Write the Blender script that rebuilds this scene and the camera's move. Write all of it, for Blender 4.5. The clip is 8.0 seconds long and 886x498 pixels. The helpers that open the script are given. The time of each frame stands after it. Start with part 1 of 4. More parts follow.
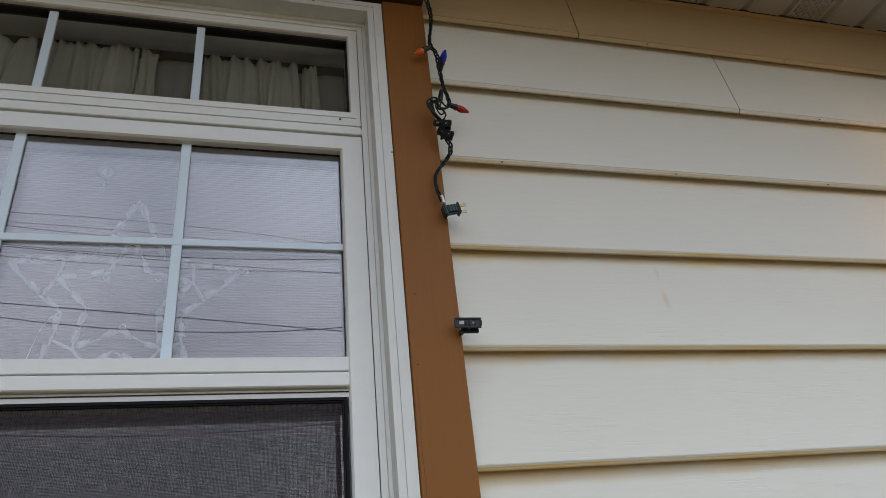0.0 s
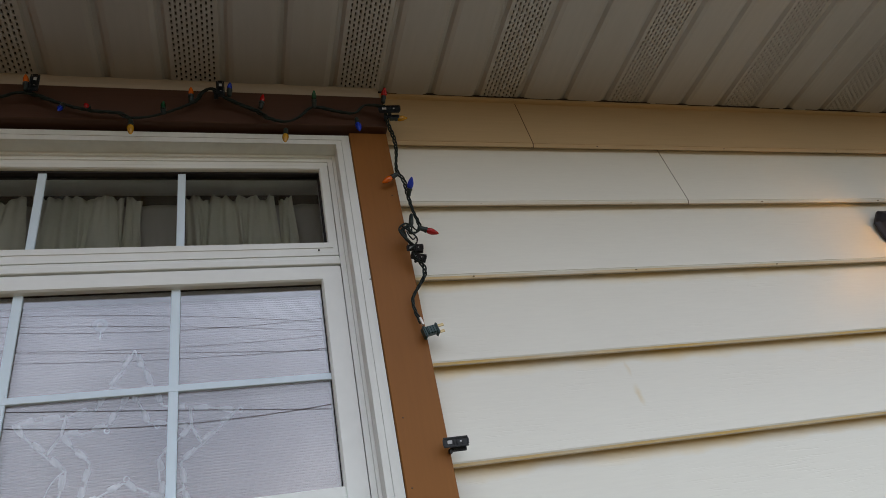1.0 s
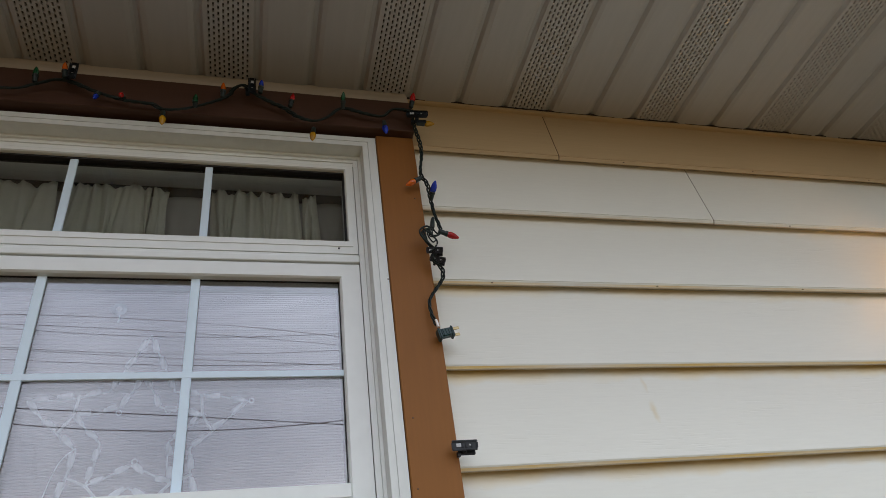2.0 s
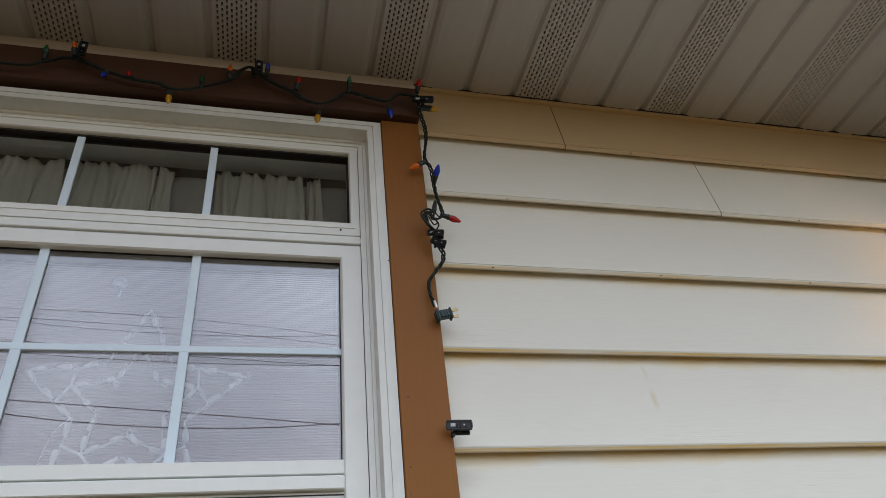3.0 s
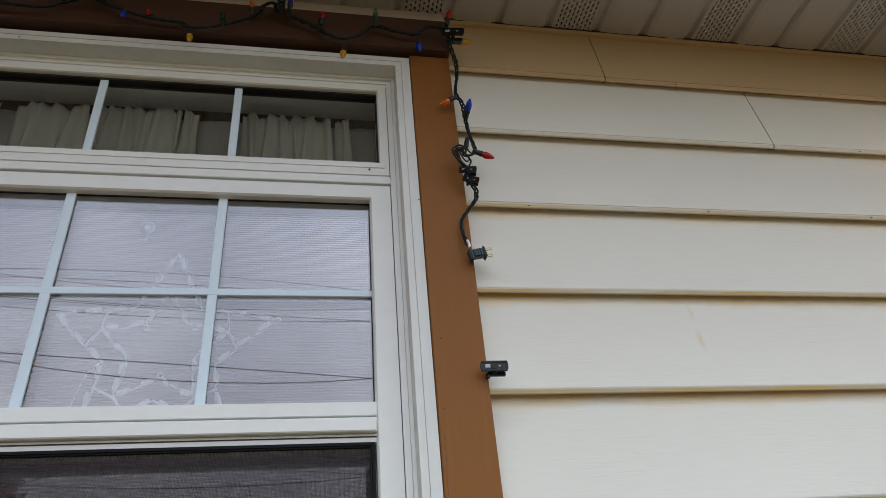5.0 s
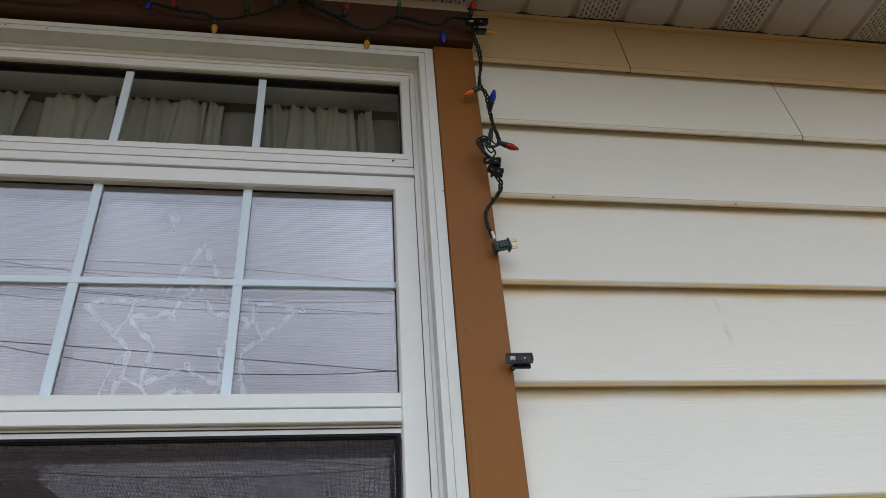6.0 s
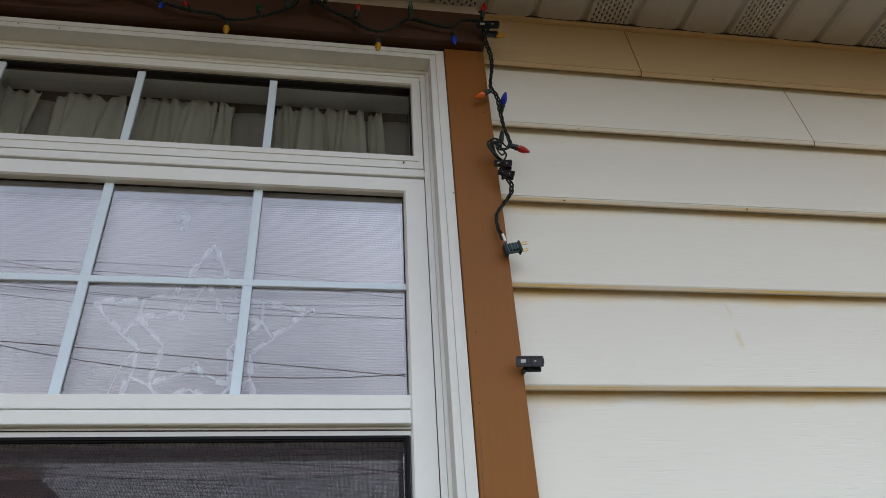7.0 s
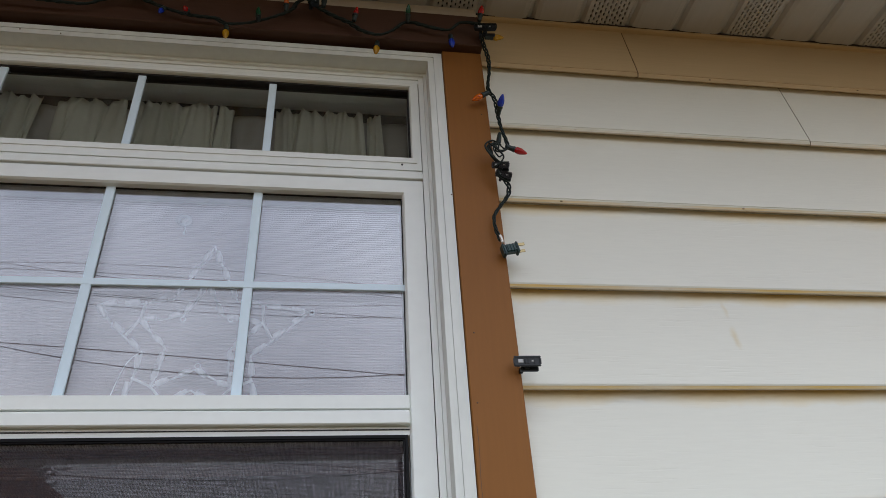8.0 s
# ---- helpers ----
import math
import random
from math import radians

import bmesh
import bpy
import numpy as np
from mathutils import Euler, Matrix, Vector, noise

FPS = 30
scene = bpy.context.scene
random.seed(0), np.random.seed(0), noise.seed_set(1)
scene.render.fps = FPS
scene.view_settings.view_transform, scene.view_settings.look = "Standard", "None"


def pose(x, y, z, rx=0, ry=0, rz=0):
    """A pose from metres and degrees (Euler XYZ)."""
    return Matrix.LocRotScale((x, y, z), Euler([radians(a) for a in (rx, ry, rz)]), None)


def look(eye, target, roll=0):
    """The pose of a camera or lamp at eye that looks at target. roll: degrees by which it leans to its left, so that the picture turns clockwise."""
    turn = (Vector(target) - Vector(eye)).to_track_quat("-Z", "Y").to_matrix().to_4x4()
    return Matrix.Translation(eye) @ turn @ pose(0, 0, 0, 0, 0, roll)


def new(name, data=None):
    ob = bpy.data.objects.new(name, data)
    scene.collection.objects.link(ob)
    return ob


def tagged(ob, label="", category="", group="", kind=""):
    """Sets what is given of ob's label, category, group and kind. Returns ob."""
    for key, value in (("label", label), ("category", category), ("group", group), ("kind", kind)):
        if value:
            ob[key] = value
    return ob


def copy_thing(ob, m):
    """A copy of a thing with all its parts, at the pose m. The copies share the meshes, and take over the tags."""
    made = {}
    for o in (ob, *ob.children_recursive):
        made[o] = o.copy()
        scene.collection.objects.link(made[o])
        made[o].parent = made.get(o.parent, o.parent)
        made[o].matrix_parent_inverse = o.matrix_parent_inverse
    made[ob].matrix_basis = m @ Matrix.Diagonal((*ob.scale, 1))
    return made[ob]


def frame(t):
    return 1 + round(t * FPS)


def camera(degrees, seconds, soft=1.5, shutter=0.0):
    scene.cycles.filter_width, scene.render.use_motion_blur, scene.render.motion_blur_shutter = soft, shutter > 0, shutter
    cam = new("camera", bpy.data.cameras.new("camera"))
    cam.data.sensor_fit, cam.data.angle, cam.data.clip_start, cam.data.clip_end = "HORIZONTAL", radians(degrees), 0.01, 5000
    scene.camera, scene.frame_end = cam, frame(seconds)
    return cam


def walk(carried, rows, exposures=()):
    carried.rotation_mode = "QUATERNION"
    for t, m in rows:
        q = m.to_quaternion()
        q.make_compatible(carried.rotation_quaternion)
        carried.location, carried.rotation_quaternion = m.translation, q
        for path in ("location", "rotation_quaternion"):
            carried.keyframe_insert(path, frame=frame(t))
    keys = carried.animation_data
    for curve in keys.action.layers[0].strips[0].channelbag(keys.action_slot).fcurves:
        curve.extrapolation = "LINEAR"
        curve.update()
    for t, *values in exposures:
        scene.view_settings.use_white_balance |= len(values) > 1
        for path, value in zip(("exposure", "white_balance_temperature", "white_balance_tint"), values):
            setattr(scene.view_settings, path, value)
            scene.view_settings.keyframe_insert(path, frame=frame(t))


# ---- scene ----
cam = camera(65.1, 8.0, soft=0.8)
PATH = [
    (0, (-0.299, -0.95, 1.489), (0.218, 0.724, 2.455), -6.5),
    (0.1, (-0.297, -0.957, 1.502), (0.227, 0.716, 2.464), -7.4),
    (0.2, (-0.291, -0.954, 1.506), (0.239, 0.718, 2.468), -8.5),
    (0.3, (-0.291, -0.956, 1.52), (0.303, 0.705, 2.462), -9.6),
    (0.4, (-0.302, -0.97, 1.523), (0.32, 0.68, 2.467), -9.8),
    (0.5, (-0.325, -1.01, 1.564), (0.354, 0.619, 2.506), -9.5),
    (0.6, (-0.332, -1.026, 1.58), (0.348, 0.562, 2.588), -10.8),
    (0.7, (-0.325, -1.036, 1.558), (0.339, 0.517, 2.628), -12.2),
    (0.8, (-0.317, -1.044, 1.542), (0.328, 0.499, 2.638), -12.7),
    (0.9, (-0.323, -1.06, 1.543), (0.314, 0.491, 2.635), -13.3),
    (1, (-0.321, -1.066, 1.534), (0.26, 0.497, 2.639), -13.2),
    (1.2, (-0.306, -1.052, 1.513), (0.234, 0.513, 2.634), -12.2),
    (1.5, (-0.308, -1.058, 1.525), (0.213, 0.525, 2.63), -10.2),
    (1.7, (-0.315, -1.052, 1.516), (0.205, 0.508, 2.655), -9.9),
    (2.8, (-0.292, -1.036, 1.491), (0.198, 0.491, 2.685), -6.6),
    (3, (-0.284, -1.024, 1.472), (0.186, 0.516, 2.658), -7.1),
    (3.5, (-0.272, -1.006, 1.474), (0.186, 0.6, 2.574), -5.5),
    (4, (-0.262, -1.006, 1.476), (0.144, 0.613, 2.577), -5.4),
    (4.5, (-0.258, -0.989, 1.481), (0.129, 0.642, 2.572), -4.9),
    (4.7, (-0.257, -0.978, 1.474), (0.121, 0.651, 2.571), -5.4),
    (5.8, (-0.269, -0.962, 1.474), (0.05, 0.687, 2.56), -4.5),
    (6, (-0.27, -0.961, 1.475), (0.044, 0.691, 2.558), -4.4),
    (6.5, (-0.272, -0.957, 1.477), (0.01, 0.704, 2.555), -4.1),
    (7, (-0.28, -0.954, 1.474), (0.023, 0.692, 2.569), -3.7),
    (7.5, (-0.28, -0.957, 1.472), (0.039, 0.681, 2.575), -4.0),
    (8, (-0.276, -0.966, 1.47), (0.022, 0.682, 2.564), -3.9),
]
walk(cam, [(t, look(eye, target, roll)) for t, eye, target, roll in PATH], [(0.0, 0.68), (0.7, 0.70), (1.0, 0.86), (1.5, 0.96), (8.0, 0.96)])

# ---- world, sun, exposure ----
SUN_EL, SUN_AZ = 64.0, 200.0
world = bpy.data.worlds.new("world")
scene.world = world
world.use_nodes = True
wn, wl = world.node_tree.nodes, world.node_tree.links
sky = wn.new("ShaderNodeTexSky")
sky.sky_type, sky.sun_disc = "NISHITA", False
sky.sun_elevation, sky.sun_rotation = radians(SUN_EL), radians(SUN_AZ)
sky.air_density, sky.dust_density, sky.ozone_density = 1.0, 1.5, 1.0
wtc, wcl, wrp, wmx = wn.new("ShaderNodeTexCoord"), wn.new("ShaderNodeTexNoise"), wn.new("ShaderNodeValToRGB"), wn.new("ShaderNodeMixRGB")
wcl.inputs["Scale"].default_value, wcl.inputs["Detail"].default_value = 2.9, 5.0
wrp.color_ramp.elements[0].position, wrp.color_ramp.elements[0].color = 0.34, (3.36, 3.47, 3.95, 1)
wrp.color_ramp.elements[1].position, wrp.color_ramp.elements[1].color = 0.67, (6.43, 6.45, 6.95, 1)
wmx.inputs[0].default_value = 0.85
wsp, wgr, wsc = wn.new("ShaderNodeSeparateXYZ"), wn.new("ShaderNodeMixRGB"), wn.new("ShaderNodeVectorMath")
wsc.operation = "MULTIPLY"
wgr.inputs[1].default_value, wgr.inputs[2].default_value = (0.79, 0.745, 0.685, 1), (1.00, 1.15, 1.37, 1)
wl.new(wtc.outputs["Generated"], wsp.inputs[0])
wl.new(wsp.outputs["Z"], wgr.inputs[0])
wl.new(wgr.outputs[0], wsc.inputs[1])
wl.new(wtc.outputs["Generated"], wcl.inputs["Vector"])
wl.new(wcl.outputs["Fac"], wrp.inputs[0])
wl.new(sky.outputs[0], wmx.inputs[1])
wl.new(wrp.outputs[0], wsc.inputs[0])
wl.new(wsc.outputs[0], wmx.inputs[2])
wl.new(wmx.outputs[0], wn["Background"].inputs[0])
wn["Background"].inputs[1].default_value = 0.15

sun = new("sun", bpy.data.lights.new("sun", "SUN"))
sun.data.energy, sun.data.angle, sun.data.color = 0.95, radians(30), (0.80, 0.92, 1.0)
sun.matrix_world = look((0, 0, 0), (-math.sin(radians(SUN_AZ)), -math.cos(radians(SUN_AZ)), -math.tan(radians(SUN_EL))))


# ---- materials ----
def mat(name, color, rough=0.6, metal=0.0, vary=0.08, scale=6.0, grain=(60, 60, 60), bump=0.1, dist=0.002, spec=0.5, random_by_piece=0.0, trans=0.0):
    """A surface with slow colour drift, fine grain and relief, in metres of the world."""
    m = bpy.data.materials.new(name)
    m.use_nodes = True
    n, l = m.node_tree.nodes, m.node_tree.links
    p = n["Principled BSDF"]
    p.inputs["Roughness"].default_value, p.inputs["Metallic"].default_value = rough, metal
    p.inputs["Specular IOR Level"].default_value = spec
    p.inputs["Transmission Weight"].default_value = trans
    geo = n.new("ShaderNodeNewGeometry")
    big, fine, mp = n.new("ShaderNodeTexNoise"), n.new("ShaderNodeTexNoise"), n.new("ShaderNodeMapping")
    big.inputs["Scale"].default_value, big.inputs["Detail"].default_value = scale, 4
    mp.inputs["Scale"].default_value = grain
    fine.inputs["Scale"].default_value, fine.inputs["Detail"].default_value = 1.0, 4
    l.new(geo.outputs["Position"], big.inputs["Vector"])
    l.new(geo.outputs["Position"], mp.inputs["Vector"])
    l.new(mp.outputs[0], fine.inputs["Vector"])
    add = n.new("ShaderNodeMath")
    add.operation = "ADD"
    l.new(big.outputs["Fac"], add.inputs[0])
    l.new(fine.outputs["Fac"], add.inputs[1])
    rmp = n.new("ShaderNodeMapRange")
    rmp.inputs["From Min"].default_value, rmp.inputs["From Max"].default_value = 0.6, 1.4
    rmp.inputs["To Min"].default_value, rmp.inputs["To Max"].default_value = 1 - vary, 1 + vary
    l.new(add.outputs[0], rmp.inputs["Value"])
    mul = n.new("ShaderNodeVectorMath")
    mul.operation = "SCALE"
    mul.inputs[0].default_value = color
    last = rmp.outputs[0]
    if random_by_piece:
        info, rr, mm = n.new("ShaderNodeObjectInfo"), n.new("ShaderNodeMapRange"), n.new("ShaderNodeMath")
        rr.inputs["To Min"].default_value, rr.inputs["To Max"].default_value = 1 - random_by_piece, 1 + random_by_piece
        mm.operation = "MULTIPLY"
        l.new(info.outputs["Random"], rr.inputs["Value"])
        l.new(rr.outputs[0], mm.inputs[0])
        l.new(last, mm.inputs[1])
        last = mm.outputs[0]
    l.new(last, mul.inputs["Scale"])
    l.new(mul.outputs[0], p.inputs["Base Color"])
    b = n.new("ShaderNodeBump")
    b.inputs["Strength"].default_value, b.inputs["Distance"].default_value = bump, dist
    l.new(fine.outputs["Fac"], b.inputs["Height"])
    l.new(b.outputs[0], p.inputs["Normal"])
    return m


def stain(m, centre, half, lean, color, amount):
    """Lays one soft-edged streak of its own shape on a material (world x and z)."""
    n, l = m.node_tree.nodes, m.node_tree.links
    p = n["Principled BSDF"]
    before = p.inputs["Base Color"].links[0].from_socket
    geo, sub, sp = n.new("ShaderNodeNewGeometry"), n.new("ShaderNodeVectorMath"), n.new("ShaderNodeSeparateXYZ")
    nz, wob = n.new("ShaderNodeTexNoise"), n.new("ShaderNodeVectorMath")
    nz.inputs["Scale"].default_value = 45
    wob.operation = "MULTIPLY_ADD"
    wob.inputs[1].default_value = (0.012, 0, 0.012)
    sub.operation = "SUBTRACT"
    sub.inputs[1].default_value = (centre[0] + 0.006, 0, centre[1] + 0.006)
    l.new(geo.outputs["Position"], nz.inputs["Vector"])
    l.new(nz.outputs["Color"], wob.inputs[0])
    l.new(geo.outputs["Position"], wob.inputs[2])
    l.new(wob.outputs[0], sub.inputs[0])
    mp = n.new("ShaderNodeMapping")
    mp.inputs["Rotation"].default_value = (0, radians(lean), 0)
    mp.inputs["Scale"].default_value = (1 / half[0], 0, 1 / half[1])
    l.new(sub.outputs[0], mp.inputs["Vector"])
    ln, fall, mx = n.new("ShaderNodeVectorMath"), n.new("ShaderNodeMapRange"), n.new("ShaderNodeMixRGB")
    ln.operation = "LENGTH"
    l.new(mp.outputs[0], ln.inputs[0])
    fall.interpolation_type = "SMOOTHSTEP"
    fall.inputs["From Min"].default_value, fall.inputs["From Max"].default_value = 1.0, 0.0
    fall.inputs["To Max"].default_value = amount
    l.new(ln.outputs["Value"], fall.inputs["Value"])
    l.new(fall.outputs[0], mx.inputs[0])
    l.new(before, mx.inputs[1])
    mx.inputs[2].default_value = (*color, 1)
    l.new(mx.outputs[0], p.inputs["Base Color"])


def emboss(m):
    """Sparse pressed wood-grain strokes along the board, gathered in patches."""
    n, l = m.node_tree.nodes, m.node_tree.links
    p = n["Principled BSDF"]
    geo = n.new("ShaderNodeNewGeometry")
    outs = []
    for scale, lo, hi in (((17, 60, 420), 0.58, 0.72), ((5, 5, 13), 0.42, 0.66)):
        mp, nz, rg = n.new("ShaderNodeMapping"), n.new("ShaderNodeTexNoise"), n.new("ShaderNodeMapRange")
        mp.inputs["Scale"].default_value = scale
        nz.inputs["Scale"].default_value, nz.inputs["Detail"].default_value = 1.0, 2
        rg.inputs["From Min"].default_value, rg.inputs["From Max"].default_value = lo, hi
        l.new(geo.outputs["Position"], mp.inputs["Vector"])
        l.new(mp.outputs[0], nz.inputs["Vector"])
        l.new(nz.outputs["Fac"], rg.inputs["Value"])
        outs.append(rg.outputs[0])
    mul, b = n.new("ShaderNodeMath"), n.new("ShaderNodeBump")
    mul.operation = "MULTIPLY"
    l.new(outs[0], mul.inputs[0])
    l.new(outs[1], mul.inputs[1])
    b.invert = True
    b.inputs["Strength"].default_value, b.inputs["Distance"].default_value = 0.30, 0.0010
    l.new(mul.outputs[0], b.inputs["Height"])
    l.new(p.inputs["Normal"].links[0].from_socket, b.inputs["Normal"])
    l.new(b.outputs[0], p.inputs["Normal"])


def lap_bounce(m, first, pitch, depth, color, amount):
    """Yellow bounce light painted into the board colour, reaching unevenly down from under the laps."""
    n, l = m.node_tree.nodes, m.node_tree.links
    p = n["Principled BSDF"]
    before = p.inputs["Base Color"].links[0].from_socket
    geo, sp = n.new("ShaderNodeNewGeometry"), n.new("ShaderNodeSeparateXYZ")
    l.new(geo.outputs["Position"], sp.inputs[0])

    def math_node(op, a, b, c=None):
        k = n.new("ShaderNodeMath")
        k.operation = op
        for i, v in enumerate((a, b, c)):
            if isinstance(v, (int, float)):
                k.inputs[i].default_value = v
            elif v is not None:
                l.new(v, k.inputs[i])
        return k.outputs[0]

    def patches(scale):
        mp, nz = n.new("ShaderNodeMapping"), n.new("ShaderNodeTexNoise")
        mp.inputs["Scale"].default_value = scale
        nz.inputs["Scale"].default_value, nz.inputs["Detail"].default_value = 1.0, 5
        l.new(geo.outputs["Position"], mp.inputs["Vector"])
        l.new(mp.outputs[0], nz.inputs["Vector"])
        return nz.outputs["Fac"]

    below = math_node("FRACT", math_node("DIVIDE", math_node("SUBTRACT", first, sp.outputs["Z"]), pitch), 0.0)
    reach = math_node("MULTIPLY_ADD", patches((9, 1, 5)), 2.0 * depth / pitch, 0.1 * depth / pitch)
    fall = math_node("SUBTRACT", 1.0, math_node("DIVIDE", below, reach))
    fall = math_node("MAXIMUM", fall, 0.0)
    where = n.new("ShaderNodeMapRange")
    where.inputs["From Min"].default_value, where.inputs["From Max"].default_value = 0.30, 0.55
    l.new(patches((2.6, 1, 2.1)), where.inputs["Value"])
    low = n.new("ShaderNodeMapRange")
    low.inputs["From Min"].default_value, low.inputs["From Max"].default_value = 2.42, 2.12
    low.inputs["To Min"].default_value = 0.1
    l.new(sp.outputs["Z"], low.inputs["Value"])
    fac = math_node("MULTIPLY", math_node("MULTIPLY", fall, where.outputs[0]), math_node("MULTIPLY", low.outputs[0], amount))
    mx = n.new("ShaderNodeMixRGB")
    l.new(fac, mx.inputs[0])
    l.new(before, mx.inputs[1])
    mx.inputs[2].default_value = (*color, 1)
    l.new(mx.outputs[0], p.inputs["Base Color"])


def glass(name, tint=(1, 1, 1), rough=0.0):
    m = bpy.data.materials.new(name)
    m.use_nodes = True
    p = m.node_tree.nodes["Principled BSDF"]
    p.inputs["Base Color"].default_value = (*tint, 1)
    p.inputs["Transmission Weight"].default_value, p.inputs["Roughness"].default_value, p.inputs["IOR"].default_value = 1.0, rough, 1.5
    return m


SIDING = mat("cream_vinyl_siding", (0.788, 0.782, 0.680), 0.42, vary=0.026, scale=3.0, grain=(22, 190, 230), bump=0.10, dist=0.0012, spec=0.35, random_by_piece=0.012)
emboss(SIDING)
# Light bounced between the boards, painted as a yellow band below each lap.
lap_bounce(SIDING, 2.2105, 0.1760, 0.026, (0.78, 0.56, 0.19), 1.0)
stain(SIDING, (0.375, 1.945), (0.008, 0.028), 12, (0.66, 0.52, 0.22), 0.45)
stain(SIDING, (0.374, 2.000), (0.006, 0.02), 5, (0.66, 0.52, 0.24), 0.3)
TAN = mat("tan_frieze_vinyl", (0.54, 0.395, 0.215), 0.45, vary=0.05, scale=3.0, grain=(9, 200, 260), bump=0.16, dist=0.0012, spec=0.35)
CREAM = mat("cream_aluminium_trim", (0.78, 0.73, 0.61), 0.4, vary=0.05, scale=5, grain=(40, 80, 80), bump=0.05)
MOULD = mat("dull_beige_moulding", (0.52, 0.46, 0.36), 0.5, vary=0.06, scale=5, grain=(14, 120, 120), bump=0.1)
SOFFIT = mat("greige_soffit", (0.44, 0.43, 0.41), 0.5, vary=0.05, scale=3, grain=(90, 8, 90), bump=0.08)
BROWN = mat("brown_painted_wood", (0.262, 0.105, 0.022), 0.5, vary=0.06, scale=5, grain=(160, 160, 10), bump=0.12, dist=0.0010, spec=0.22)
# Darker copy of the trim brown; the eave's shade is in this colour.
BROWN_SHADED = mat("brown_wood_eave_shade", (0.070, 0.032, 0.018), 0.55, vary=0.09, scale=5, grain=(14, 220, 220), bump=0.25, dist=0.0012, spec=0.3)
VINYL = mat("white_window_vinyl", (0.85, 0.88, 0.825), 0.35, vary=0.03, scale=7, grain=(50, 50, 50), bump=0.03)
CASING = mat("white_window_casing", (0.73, 0.75, 0.69), 0.42, vary=0.07, scale=9, grain=(70, 70, 20), bump=0.06)
GRILLE = mat("pale_grille_bar", (0.74, 0.88, 0.95), 0.45, vary=0.02, bump=0.0)
RUBBER = mat("black_gasket", (0.018, 0.016, 0.016), 0.6, vary=0.2, bump=0.1)
SCREENFRAME = mat("black_screen_frame", (0.005, 0.005, 0.0055), 0.5, vary=0.1, bump=0.05, spec=0.15)
CURTAIN = mat("ivory_curtain_voile", (0.54, 0.56, 0.44), 0.9, vary=0.08, scale=9, grain=(500, 500, 500), bump=0.15, spec=0.1)
SHEER = mat("grey_sheer_panel", (0.37, 0.375, 0.32), 0.9, vary=0.08, scale=9, grain=(500, 500, 500), bump=0.15, spec=0.1)
BLIND = mat("white_pleated_shade", (0.43, 0.315, 0.285), 0.85, vary=0.05, scale=3, grain=(15, 300, 300), bump=0.03, spec=0.1)
STARWHITE = mat("white_star_plastic", (0.95, 0.95, 0.94), 0.4, vary=0.02, bump=0.0)
CLEAR = mat("milky_clear_plastic", (0.92, 0.92, 0.93), 0.25, vary=0.02, bump=0.0, trans=0.6)
CORD = mat("dark_green_cord", (0.007, 0.015, 0.011), 0.55, vary=0.2, bump=0.1, spec=0.3)
SOCKET = mat("dark_green_socket", (0.009, 0.020, 0.017), 0.45, vary=0.15, bump=0.05)
CLIP = mat("black_clip_plastic", (0.006, 0.011, 0.016), 0.34, vary=0.15, bump=0.05)
SLOT = mat("pale_slot", (0.55, 0.56, 0.55), 0.5, vary=0.05)
PLUGG = mat("dark_green_plug", (0.008, 0.040, 0.036), 0.38, vary=0.15, bump=0.05)
BRASS = mat("brass_prong", (0.46, 0.36, 0.18), 0.42, metal=1.0, vary=0.08, bump=0.05)
TAG = mat("foil_tag", (0.75, 0.70, 0.62), 0.35, metal=0.6, vary=0.1, bump=0.1)
BULBS = {k: mat(k + "_bulb_plastic", c, 0.22, vary=0.05, bump=0.0, trans=0.15) for k, c in dict(
    red=(0.46, 0.010, 0.010), blue=(0.012, 0.045, 0.48), orange=(0.72, 0.135, 0.001), green=(0.003, 0.085, 0.03), yellow=(0.52, 0.27, 0.010)).items()}
IRON = mat("black_lantern_metal", (0.020, 0.019, 0.024), 0.45, metal=0.2, vary=0.2, bump=0.2)
# Board undersides: shade and warm ground bounce put into a base colour.
EDGE_SHADE = mat("warm_shade_board_edge", (0.50, 0.41, 0.27), 0.55, vary=0.10, scale=7, grain=(9, 120, 120), bump=0.15, random_by_piece=0.02)
GAP_SHADE = mat("gap_shade_brown", (0.13, 0.085, 0.045), 0.9, vary=0.3, scale=40)
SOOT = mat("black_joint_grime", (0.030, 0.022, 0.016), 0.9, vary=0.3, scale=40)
NAIL = mat("dark_nail", (0.12, 0.06, 0.03), 0.6, vary=0.2)
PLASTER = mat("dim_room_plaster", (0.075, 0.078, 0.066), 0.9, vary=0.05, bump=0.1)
CONCRETE = mat("brown_bare_ground", (0.108, 0.075, 0.032), 0.9, vary=0.18, scale=0.7, grain=(25, 25, 25), bump=0.4, dist=0.004)
SHINGLE = mat("dark_roof_shingle", (0.07, 0.065, 0.06), 0.9, vary=0.25, scale=4, grain=(60, 60, 60), bump=0.5)
BARK = mat("brown_bark", (0.12, 0.085, 0.06), 0.9, vary=0.3, scale=5, grain=(30, 30, 6), bump=0.6, dist=0.01)
LEAF = mat("dark_green_leaf", (0.045, 0.075, 0.03), 0.6, vary=0.35, scale=1.5, bump=0.0)
WIRE = mat("black_power_cable", (0.02, 0.02, 0.02), 0.6, vary=0.1)
GLASS = glass("coated_window_glass")
GLASS.node_tree.nodes["Principled BSDF"].inputs["IOR"].default_value = 1.98
CLEARGLASS = glass("plain_transom_glass")
CLEARGLASS.node_tree.nodes["Principled BSDF"].inputs["IOR"].default_value = 1.42
SASHGLASS = glass("plain_inner_glass")
SASHGLASS.node_tree.nodes["Principled BSDF"].inputs["IOR"].default_value = 1.5
